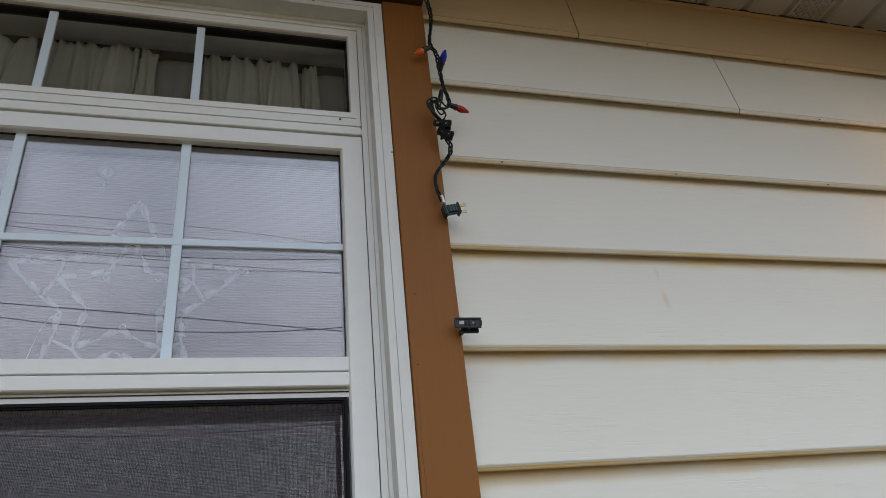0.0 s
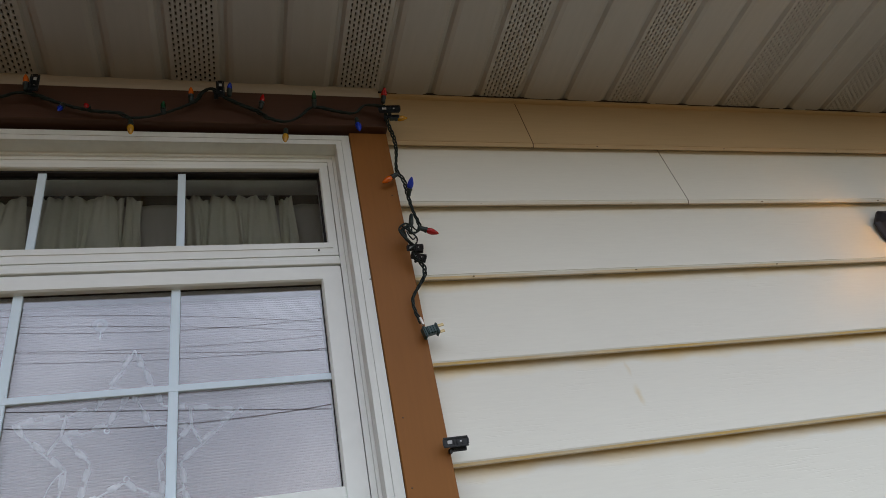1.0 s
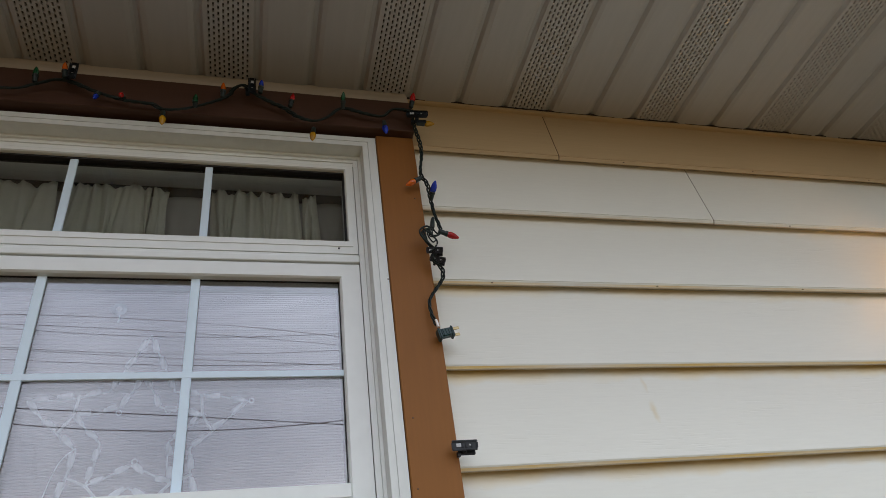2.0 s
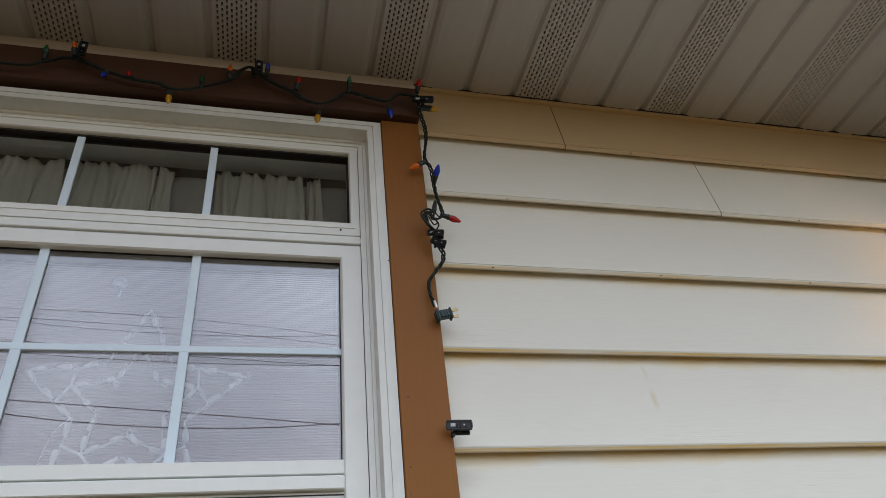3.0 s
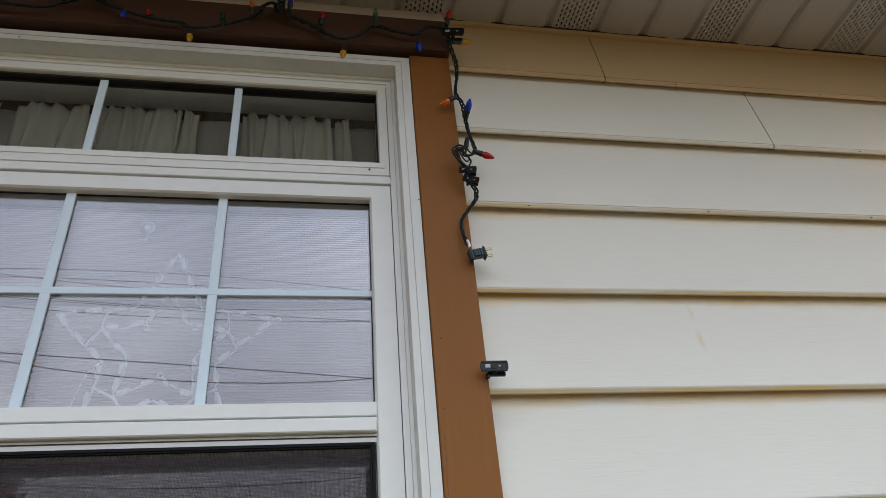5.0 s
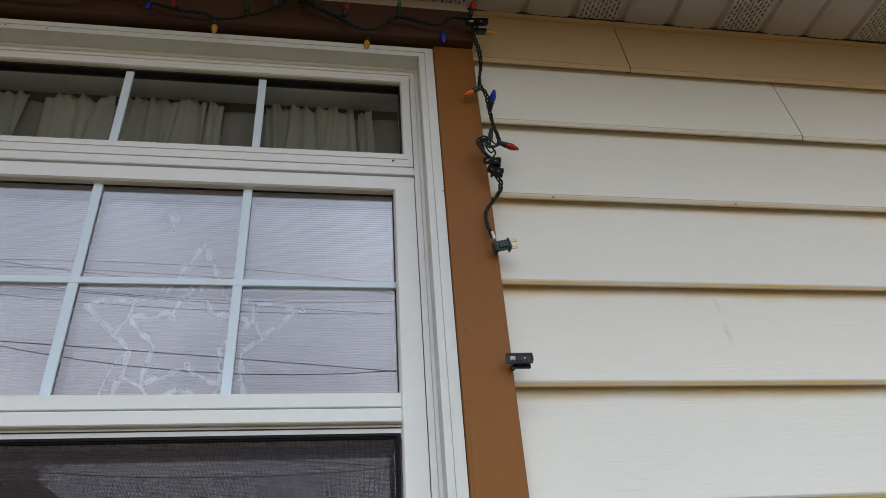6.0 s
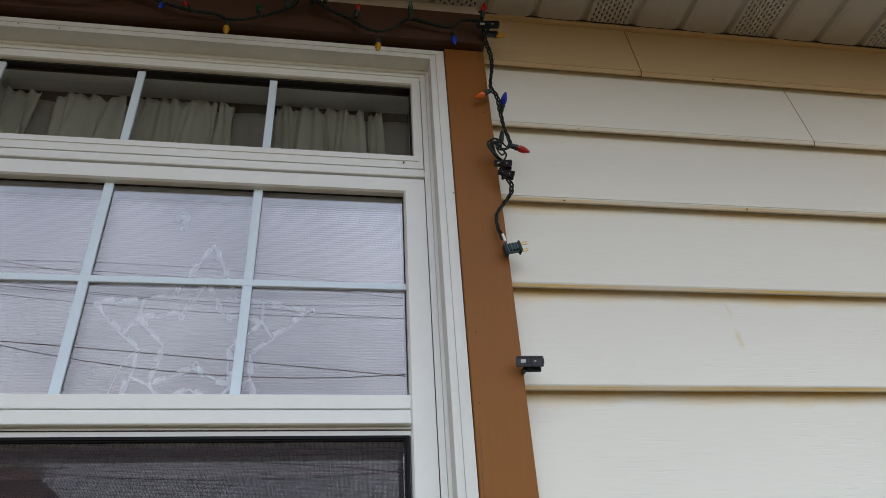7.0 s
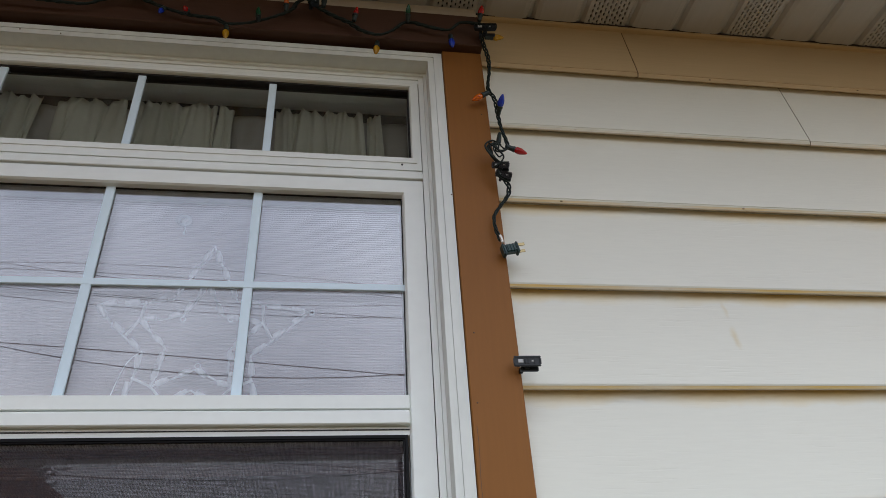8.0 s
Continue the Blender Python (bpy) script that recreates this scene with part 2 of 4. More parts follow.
LAMPGLASS = glass("frosted_lantern_glass", (1.0, 0.96, 0.9), 0.35)

MESH = bpy.data.materials.new("fine_grey_screen_mesh")
MESH.use_nodes = True
_n, _l = MESH.node_tree.nodes, MESH.node_tree.links
_n["Principled BSDF"].inputs["Base Color"].default_value = (0.034, 0.023, 0.030, 1)
_n["Principled BSDF"].inputs["Roughness"].default_value = 0.6
_t, _m, _g, _s = _n.new("ShaderNodeBsdfTransparent"), _n.new("ShaderNodeMixShader"), _n.new("ShaderNodeNewGeometry"), _n.new("ShaderNodeSeparateXYZ")
_l.new(_g.outputs["Position"], _s.inputs[0])
_w = []
for _ax, _pitch in (("X", 0.0017), ("Z", 0.0017)):
    _d, _f, _c = _n.new("ShaderNodeMath"), _n.new("ShaderNodeMath"), _n.new("ShaderNodeMath")
    _d.operation, _f.operation, _c.operation = "DIVIDE", "FRACT", "LESS_THAN"
    _d.inputs[1].default_value, _c.inputs[1].default_value = _pitch, 0.36
    _l.new(_s.outputs[_ax], _d.inputs[0])
    _l.new(_d.outputs[0], _f.inputs[0])
    _l.new(_f.outputs[0], _c.inputs[0])
    _w.append(_c)
_x = _n.new("ShaderNodeMath")
_x.operation = "MAXIMUM"
_l.new(_w[0].outputs[0], _x.inputs[0])
_l.new(_w[1].outputs[0], _x.inputs[1])
_y = _n.new("ShaderNodeMapRange")
_y.inputs["To Min"].default_value, _y.inputs["To Max"].default_value = 0.16, 0.44
_l.new(_x.outputs[0], _y.inputs["Value"])
_wv = _n.new("ShaderNodeMath")
_wv.operation = "ADD"
for _k, _sc in enumerate(((700, 1, 40), (40, 1, 700))):
    _mp, _nz, _sm = _n.new("ShaderNodeMapping"), _n.new("ShaderNodeTexNoise"), _n.new("ShaderNodeMath")
    _mp.inputs["Scale"].default_value = _sc
    _nz.inputs["Scale"].default_value = 1.0
    _sm.operation, _sm.inputs[1].default_value, _sm.inputs[2].default_value = "MULTIPLY_ADD", 1.7, -0.35
    _l.new(_g.outputs["Position"], _mp.inputs["Vector"])
    _l.new(_mp.outputs[0], _nz.inputs["Vector"])
    _l.new(_nz.outputs["Fac"], _sm.inputs[0])
    _l.new(_sm.outputs[0], _wv.inputs[_k])
_wm = _n.new("ShaderNodeMath")
_wm.operation = "MULTIPLY"
_l.new(_wv.outputs[0], _wm.inputs[0])
_l.new(_y.outputs[0], _wm.inputs[1])
_l.new(_wm.outputs[0], _m.inputs[0])
_l.new(_t.outputs[0], _m.inputs[1])
_l.new(_n["Principled BSDF"].outputs[0], _m.inputs[2])
_l.new(_m.outputs[0], _n["Material Output"].inputs[0])

GLOW = bpy.data.materials.new("warm_lamp_glow")
GLOW.use_nodes = True
GLOW.node_tree.nodes["Principled BSDF"].inputs["Emission Color"].default_value = (1.0, 0.50, 0.14, 1)
GLOW.node_tree.nodes["Principled BSDF"].inputs["Emission Strength"].default_value = 5.0


# ---- building helpers ----
def mesh_ob(name, bm, material, smooth=False):
    bmesh.ops.recalc_face_normals(bm, faces=bm.faces)
    me = bpy.data.meshes.new(name)
    bm.to_mesh(me)
    bm.free()
    me.materials.append(material)
    if smooth:
        me.polygons.foreach_set("use_smooth", [True] * len(me.polygons))
    return new(name, me)


def part(name, bm, material, parent, label="", smooth=False):
    ob = mesh_ob(name, bm, material, smooth)
    ob.parent = parent
    if label:
        ob["label"] = label
    return ob


def thing(name, at, label, category, group="", kind=""):
    ob = new(name)
    ob.empty_display_size = 0.05
    ob.matrix_basis = at if isinstance(at, Matrix) else Matrix.Translation(at)
    return tagged(ob, label, category, group, kind)


def bevel(bm, r, seg=1):
    if r > 0:
        edges = [e for e in bm.edges if e.is_manifold and e.calc_face_angle(0) > 0.5]
        bmesh.ops.bevel(bm, geom=edges, offset=r, segments=seg, affect="EDGES", clamp_overlap=True)


def box(x0, x1, y0, y1, z0, z1, r=0.0, seg=1, bm=None):
    b = bmesh.new()
    bmesh.ops.create_cube(b, size=1, matrix=Matrix.Translation(((x0 + x1) / 2, (y0 + y1) / 2, (z0 + z1) / 2)) @ Matrix.Diagonal((x1 - x0, y1 - y0, z1 - z0, 1)))
    bevel(b, r, seg)
    return merge(bm, b)


def merge(bm, b):
    if bm is None:
        return b
    me = bpy.data.meshes.new("tmp")
    b.to_mesh(me)
    b.free()
    bm.from_mesh(me)
    bpy.data.meshes.remove(me)
    return bm


def prism(profile, x0, x1, bm=None):
    """A closed y, z outline drawn along x."""
    b = bm or bmesh.new()
    a = [b.verts.new((x0, y, z)) for y, z in profile]
    c = [b.verts.new((x1, y, z)) for y, z in profile]
    b.faces.new(a), b.faces.new(c[::-1])
    for i in range(len(a)):
        j = (i + 1) % len(a)
        b.faces.new((a[i], c[i], c[j], a[j]))
    return b


def bar(side, x0, x1, z0, z1, w, y0, y1, chamfer=0.0, r=0.0008):
    """One mitred member of a rectangular frame; y0 is its face, chamfer slopes its inner edge back."""
    o = dict(top=((x0, z1), (x1, z1)), bottom=((x1, z0), (x0, z0)), left=((x0, z0), (x0, z1)), right=((x1, z1), (x1, z0)))[side]
    l, rr, bo, to = w
    n = dict(top=((x0 + l, z1 - to), (x1 - rr, z1 - to)), bottom=((x1 - rr, z0 + bo), (x0 + l, z0 + bo)),
             left=((x0 + l, z0 + bo), (x0 + l, z1 - to)), right=((x1 - rr, z1 - to), (x1 - rr, z0 + bo)))[side]
    b = bmesh.new()
    ends = []
    for k in (0, 1):
        (ox, oz), (nx, nz) = o[k], n[k]
        d = math.hypot(nx - ox, nz - oz)
        f = 1 - chamfer / max(d, 1e-6)
        mx, mz = ox + (nx - ox) * f, oz + (nz - oz) * f
        ring = [(ox, y1, oz), (ox, y0, oz), (mx, y0, mz)] + ([(nx, y0 + chamfer, nz)] if chamfer else []) + [(nx, y1, nz)]
        ends.append([b.verts.new(v) for v in ring])
    b.faces.new(ends[0]), b.faces.new(ends[1][::-1])
    m = len(ends[0])
    for i in range(m):
        j = (i + 1) % m
        b.faces.new((ends[0][i], ends[1][i], ends[1][j], ends[0][j]))
    bevel(b, r)
    return b


def ring(name, parent, material, x0, x1, z0, z1, w, y0, y1, chamfer=0.0, r=0.0008, sides=("top", "bottom", "left", "right")):
    for s in sides:
        part(name, bar(s, x0, x1, z0, z1, w, y0, y1, chamfer, r), material, parent)


def spline(pts, step=0.004):
    """A smooth line through a few points."""
    p = [Vector(v) for v in pts]
    p = [p[0] * 2 - p[1]] + p + [p[-1] * 2 - p[-2]]
    out = []
    for i in range(1, len(p) - 2):
        a, b, c, d = p[i - 1:i + 3]
        k = max(2, int((c - b).length / step))
        for s in range(k):
            t = s / k
            out.append(0.5 * (2 * b + (c - a) * t + (2 * a - 5 * b + 4 * c - d) * t * t + (3 * b - a - 3 * c + d) * t ** 3))
    return out + [p[-2]]


def tube(pts, r, sides=6, bm=None, taper=None):
    b = bm or bmesh.new()
    prev, up = None, Vector((0.31, 0.2, 0.93))
    for i, p in enumerate(pts):
        d = (Vector(pts[min(i + 1, len(pts) - 1)]) - Vector(pts[max(i - 1, 0)])).normalized()
        u = d.cross(up).normalized() if abs(d.dot(up)) < 0.97 else d.cross(Vector((1, 0, 0))).normalized()
        v = d.cross(u)
        q = r if taper is None else taper(i / (len(pts) - 1))
        now = [b.verts.new(Vector(p) + q * (math.cos(a) * u + math.sin(a) * v)) for a in (2 * math.pi * k / sides for k in range(sides))]
        if prev:
            for k in range(sides):
                b.faces.new((prev[k], prev[(k + 1) % sides], now[(k + 1) % sides], now[k]))
        else:
            b.faces.new(now)
        prev = now
    b.faces.new(prev[::-1])
    return b


def lathe(profile, sides=12, bm=None, m=Matrix(), squash=1.0):
    """A turned solid: radius, height pairs, bottom to top."""
    b = bm or bmesh.new()
    rows = []
    for r, h in profile:
        rows.append([b.verts.new(m @ Vector((r * math.cos(2 * math.pi * k / sides), squash * r * math.sin(2 * math.pi * k / sides), h))) for k in range(sides)])
    b.faces.new(rows[0][::-1]), b.faces.new(rows[-1])
    for a, c in zip(rows, rows[1:]):
        for k in range(sides):
            b.faces.new((a[k], a[(k + 1) % sides], c[(k + 1) % sides], c[k]))
    return b


def aim(at, way):
    return Matrix.Translation(at) @ Vector(way).to_track_quat("Z", "Y").to_matrix().to_4x4()


# ---- large structure ----
LAP = [2.5585, 2.3895, 2.2130, 2.0370, 1.8610]
while LAP[-1] > 0.3:
    LAP.append(LAP[-1] - 0.1755)
SOFF = 2.717
WX0, WX1, WZ0, WZ1 = -1.252, -0.084, 0.80, 2.559
DX0, DX1, DZ0, DZ1 = 1.418, 2.40, 0.90, 2.605

ground = tagged(mesh_ob("ground", box(-400, 400, -400, 400, -0.3, 0.0), CONCRETE), "brown bare soil ground in front of the house", "ground", kind="structure")

wall_front = bmesh.new()
for x0, x1, z0, z1 in ((-4, WX0 + 0.03, 0, 3.0), (WX0 + 0.03, WX1 - 0.03, 0, WZ0 + 0.03), (WX0 + 0.03, WX1 - 0.03, WZ1 - 0.03, 3.0),
                       (WX1 - 0.03, DX0 + 0.03, 0, 3.0), (DX0 + 0.03, DX1 - 0.03, 0, DZ0 + 0.03), (DX0 + 0.03, DX1 - 0.03, DZ1 - 0.03, 3.0), (DX1 - 0.03, 5, 0, 3.0)):
    box(x0, x1, 0.002, 0.16, z0, z1, bm=wall_front)
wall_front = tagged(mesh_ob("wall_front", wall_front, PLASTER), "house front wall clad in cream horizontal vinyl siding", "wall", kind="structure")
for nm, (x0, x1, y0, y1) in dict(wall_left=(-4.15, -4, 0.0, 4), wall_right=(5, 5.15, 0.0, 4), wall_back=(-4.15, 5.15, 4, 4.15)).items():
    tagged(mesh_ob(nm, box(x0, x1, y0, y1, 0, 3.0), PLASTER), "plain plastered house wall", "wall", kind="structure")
# Unseen wall, added to cut the light on the left of soffit and header.
tagged(mesh_ob("wall_shade_left", box(-2.15, -1.95, -4.5, 0.0, 0, 2.70), BROWN), "plain brown unseen wall added to shade the left side", "wall", kind="structure")
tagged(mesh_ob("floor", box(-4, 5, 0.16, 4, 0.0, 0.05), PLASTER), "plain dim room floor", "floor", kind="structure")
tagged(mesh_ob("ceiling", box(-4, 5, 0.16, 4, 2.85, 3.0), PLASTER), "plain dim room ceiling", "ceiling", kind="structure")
OVER = 0.54
# Out-of-view slab that keeps the sky from lighting the wall from above.
roof = prism([(-OVER - 0.10, 2.86), (4.3, 5.0), (4.3, 5.12), (-OVER - 0.10, 2.98)], -4.4, 5.4)
tagged(mesh_ob("roof", roof, SHINGLE), "unseen dark shingled roof above the eave, added to block sky light", "roof", kind="structure")
tagged(mesh_ob("fascia", box(-4.4, 5.4, -OVER - 0.03, -OVER, SOFF - 0.006, 2.90, 0.003), CREAM), "cream aluminium fascia board along the eave", "fascia", kind="structure")


def soffit():
    """Lengths of panel with three boards each, the third of them pierced by rows of slots."""
    verts, faces = [], []
    quad = lambda *p: (faces.append(tuple(range(len(verts), len(verts) + len(p)))), verts.extend(p))
    pitch, y0, y1 = 0.11325, -OVER, 0.0
    for k in range(-38, 48):
        a = 0.0125 + pitch * k
        b = a + pitch
        g = 0.009
        # groove: down-slope, floor, up-slope
        for (xa, za), (xb, zb) in (((a - g, SOFF), (a - g * 0.5, SOFF + 0.007)), ((a - g * 0.5, SOFF + 0.007), (a + g * 0.3, SOFF + 0.008)), ((a + g * 0.3, SOFF + 0.008), (a + g, SOFF))):
            quad((xa, y0, za), (xb, y0, zb), (xb, y1, zb), (xa, y1, za))
        x0, x1 = a + g, b - g
        if k % 3 == 2 and -1.2 < a < 2.2:
            cols, rows = 9, 40
            m = 0.006
            quad((x0, y0, SOFF), (x0 + m, y0, SOFF), (x0 + m, y1, SOFF), (x0, y1, SOFF))
            quad((x1 - m, y0, SOFF), (x1, y0, SOFF), (x1, y1, SOFF), (x1 - m, y1, SOFF))
            cw, ch = (x1 - x0 - 2 * m) / cols, (y1 - y0) / rows
            for c in range(cols):
                off = ch / 2 if c % 2 else 0.0
                xa = x0 + m + c * cw
                if off:
                    quad((xa, y0, SOFF), (xa + cw, y0, SOFF), (xa + cw, y0 + off, SOFF), (xa, y0 + off, SOFF))
                    quad((xa, y1 - off, SOFF), (xa + cw, y1 - off, SOFF), (xa + cw, y1, SOFF), (xa, y1, SOFF))
                for r in range(rows - (1 if off else 0)):
                    ya = y0 + off + r * ch
                    o = [(xa, ya), (xa + cw, ya), (xa + cw, ya + ch), (xa, ya + ch)]
                    hx, hy = cw * 0.20, ch * 0.30
                    cx, cy = xa + cw / 2, ya + ch / 2
                    i = [(cx - hx, cy - hy), (cx + hx, cy - hy), (cx + hx, cy + hy), (cx - hx, cy + hy)]
                    for q in range(4):
                        w = (q + 1) % 4
                        quad((*o[q], SOFF), (*o[w], SOFF), (*i[w], SOFF), (*i[q], SOFF))
                        quad((*i[q], SOFF), (*i[w], SOFF), (*i[w], SOFF + 0.004), (*i[q], SOFF + 0.004))
        else:
            e = 0.0025
            quad((x0, y0, SOFF), (x0 + 0.01, y0, SOFF - e), (x0 + 0.01, y1, SOFF - e), (x0, y1, SOFF))
            quad((x0 + 0.01, y0, SOFF - e), (x1 - 0.01, y0, SOFF - e), (x1 - 0.01, y1, SOFF - e), (x0 + 0.01, y1, SOFF - e))
            quad((x1 - 0.01, y0, SOFF - e), (x1, y0, SOFF), (x1, y1, SOFF), (x1 - 0.01, y1, SOFF - e))
    me = bpy.data.meshes.new("soffit_ceiling")
    me.from_pydata(verts, [], faces)
    me.materials.append(SOFFIT)
    return new("soffit_ceiling", me)


tagged(soffit(), "grey-beige ribbed vinyl soffit with perforated vent boards", "soffit", kind="structure")
# Added dark sheet; gives the vent slots the shade of the void.
tagged(mesh_ob("soffit_void_sheet", box(-4.4, 5.4, -OVER, 0.0, SOFF + 0.06, SOFF + 0.08), SHINGLE), "dark sheet standing in for the shaded void above the soffit", "board", kind="structure")

# channel where the soffit meets the wall
ch = prism([(0.0, SOFF + 0.002), (-0.013, SOFF + 0.002), (-0.014, SOFF - 0.004), (-0.014, SOFF - 0.009), (-0.011, SOFF - 0.010), (0.0, SOFF - 0.010)], -0.001, 0.8235)
tagged(mesh_ob("trim", ch, TAN), "tan channel moulding between soffit and siding", "moulding", kind="structure")
ch = prism([(0.0, SOFF + 0.002), (-0.012, SOFF + 0.002), (-0.013, SOFF - 0.004), (-0.013, SOFF - 0.0082), (-0.010, SOFF - 0.0092), (0.0, SOFF - 0.0092)], 0.8250, 5.0)
tagged(mesh_ob("trim", ch, TAN), "tan channel moulding between soffit and siding", "moulding", kind="structure")
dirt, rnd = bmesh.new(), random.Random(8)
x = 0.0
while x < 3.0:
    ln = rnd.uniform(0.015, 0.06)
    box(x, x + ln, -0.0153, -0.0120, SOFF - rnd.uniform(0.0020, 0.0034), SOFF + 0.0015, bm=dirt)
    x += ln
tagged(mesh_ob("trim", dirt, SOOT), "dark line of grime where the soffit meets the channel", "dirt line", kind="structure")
ch = prism([(0.0, SOFF + 0.002), (-0.024, SOFF + 0.002), (-0.026, SOFF - 0.003), (-0.026, SOFF - 0.014), (-0.031, SOFF - 0.016), (-0.033, SOFF - 0.030), (-0.036, SOFF - 0.032), (-0.036, SOFF - 0.060), (0.0, SOFF - 0.060)], -4.0, -0.002)
tagged(mesh_ob("trim", ch, MOULD), "dull beige two-step moulding above the brown header", "moulding", kind="structure")

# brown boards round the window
tagged(mesh_ob("trim", box(WX0 - 0.08, -0.002, -0.054, 0.0, WZ1 + 0.008, SOFF - 0.061, 0.0015), BROWN_SHADED), "brown painted header board over the window, eave shade in its colour", "trim board", kind="structure")
side_board = tagged(mesh_ob("trim", box(WX1 + 0.0014, -0.003, -0.036, 0.0, WZ0 - 0.09, WZ1 + 0.006, 0.0015), BROWN), "brown painted vertical trim board beside the window", "trim board", kind="structure")
crack = bmesh.new()
for k in range(9):
    z = 1.792 - 0.022 * k
    tube([(WX1 + 0.0072 + 0.0008 * math.sin(k * 1.3), -0.0359, z), (WX1 + 0.0072 + 0.0008 * math.sin(k * 1.3 + 1.3), -0.0359, z - 0.022)], 0.0005, 4, crack)
part("paint_crack", crack, NAIL, side_board, "thin crack in the brown paint")
tagged(mesh_ob("trim", box(WX0 - 0.08, WX0 - 0.0015, -0.036, 0.0, WZ0 - 0.09, WZ1 + 0.006, 0.0015), BROWN), "brown painted vertical trim board beside the window", "trim board", kind="structure")
tagged(mesh_ob("trim", box(WX0 + 0.0, WX1, -0.036, 0.0, WZ0 - 0.09, WZ0 - 0.002, 0.0015), BROWN), "brown painted board under the window", "trim board", kind="structure")


# ---- window with transom ----
win = thing("window_1", (0, 0, 0), "white vinyl window with transom, grilles and insect screen", "window", kind="structure")
ring("casing", win, CASING, WX0, WX1, WZ0, WZ1, (0.0068,) * 4, -0.033, 0.0)
ring("casing", win, CASING, WX0 + 0.0070, WX1 - 0.0070, WZ0 + 0.007, WZ1 - 0.007, (0.0105,) * 4, -0.0385, 0.0, r=0.0014)
ring("casing", win, CASING, WX0 + 0.0178, WX1 - 0.0178, WZ0 + 0.0178, WZ1 - 0.0178, (0.0112,) * 4, -0.0370, 0.06, r=0.0014)
FX0, FX1 = WX0 + 0.035, WX1 - 0.035
ring("frame", win, VINYL, WX0 + 0.0292, WX1 - 0.0292, 0.829, 2.5298, (0.0055, 0.0055, 0.0055, 0.0055), -0.004, 0.10)
ring("frame", win, VINYL, FX0, FX1, 0.835, 2.524, (0.0095, 0.0095, 0.0095, 0.0070), 0.001, 0.10)
ring("frame", win, VINYL, FX0 + 0.0045, FX1 - 0.0045, 0.840, 2.5168, (0.0050, 0.0050, 0.0050, 0.0085), 0.004, 0.10)
SX0, SX1 = FX0 + 0.0105, FX1 - 0.0105
# transom
ring("transom_frame", win, VINYL, SX0, SX1, 2.284, 2.508, (0.009, 0.009, 0.016, 0.005), 0.004, 0.06)
ring("transom_frame", win, VINYL, SX0 + 0.009, SX1 - 0.009, 2.300, 2.503, (0.009, 0.009, 0.014, 0.006), 0.002, 0.06, chamfer=0.003)
ring("gasket", win, RUBBER, SX0 + 0.018, SX1 - 0.018, 2.314, 2.497, (0.0015, 0.0015, 0.0028, 0.0035), 0.0120, 0.034, r=0)
part("mullion", box(FX0 + 0.0095, FX1 - 0.0095, 0.006, 0.08, 2.2765, 2.2835, 0.0008), VINYL, win)
part("mullion", box(FX0 + 0.0095, FX1 - 0.0095, 0.001, 0.08, 2.2625, 2.2755, 0.0012), VINYL, win)
# upper sash
ring("upper_sash", win, VINYL, SX0, SX1, 0.845, 2.2595, (0.037, 0.037, 0.0001, 0.0295), 0.005, 0.06, chamfer=0.004, sides=("top", "left", "right"))
part("upper_sash", box(SX0 + 0.0365, SX1 - 0.0365, 0.0006, 0.06, 1.8315, 1.8525, 0.001), VINYL, win)
part("rail_groove", box(SX0 + 0.0368, SX1 - 0.0368, 0.0125, 0.0595, 1.8265, 1.8320), RUBBER, win, "dark groove between the rails")
ring("gasket", win, RUBBER, SX0 + 0.037, SX1 - 0.037, 1.8525, 2.230, (0.0014, 0.0014, 0.0008, 0.0016), 0.0205, 0.0238, r=0)
# meeting rail and jambs below it
part("meeting_rail", box(SX0 + 0.0365, SX1 - 0.0365, -0.002, 0.06, 1.808, 1.8285, 0.0016), VINYL, win)
part("meeting_rail", box(SX0 + 0.036, SX1 - 0.036, 0.009, 0.06, 1.7945, 1.8075, 0.0008), VINYL, win)
part("rail_groove", box(SX0 + 0.0365, SX1 - 0.0365, 0.0082, 0.012, 1.8018, 1.8036), RUBBER, win, "dark groove under the meeting rail")
part("window_sill", box(SX0 + 0.0395, SX1 - 0.0395, -0.01, 0.09, 0.845, 0.885, 0.003), VINYL, win)
PX0, PX1 = SX0 + 0.036, SX1 - 0.036


def pane(x0, x1, z0, z1, y, material=GLASS):
    ob = part("pane", box(x0, x1, y, y + 0.003, z0, z1), material, win)
    ob.visible_shadow = False


for y in (0.020, 0.036):
    pane(SX0 + 0.016, SX1 - 0.016, 2.306, 2.500, y, CLEARGLASS)
for y in (0.024, 0.040):
    pane(PX0, PX1, 1.850, 2.233, y, GLASS if y < 0.03 else SASHGLASS)
pane(SX0 + 0.03, SX1 - 0.03, 0.88, 1.80, 0.052, GLASS)
for k in range(3):
    part("muntin", box(-0.4238 - 0.2415 * k, -0.4090 - 0.2415 * k, 0.0185, 0.0239, 1.850, 2.233, 0.0008), GRILLE, win)
    part("muntin", box(-0.4178 - 0.2410 * k, -0.4038 - 0.2410 * k, 0.0145, 0.0199, 2.310, 2.500, 0.0008), GRILLE, win)
part("muntin", box(PX0, PX1, 0.0179, 0.0239, 2.0385, 2.0503, 0.0008), GRILLE, win)
ring("lower_sash", win, VINYL, SX0 + 0.001, SX1 - 0.001, 0.86, 1.830, (0.035,) * 4, 0.0605, 0.085)
# small details of the frame
for x, z, y in ((-0.166, 2.2935, 0.0015),):
    part("screw_hole", lathe([(0.0018, 0), (0.0018, 0.0015)], 8, m=Matrix.Translation((x, y, z)) @ Matrix.Rotation(radians(90), 4, "X")), RUBBER, win)

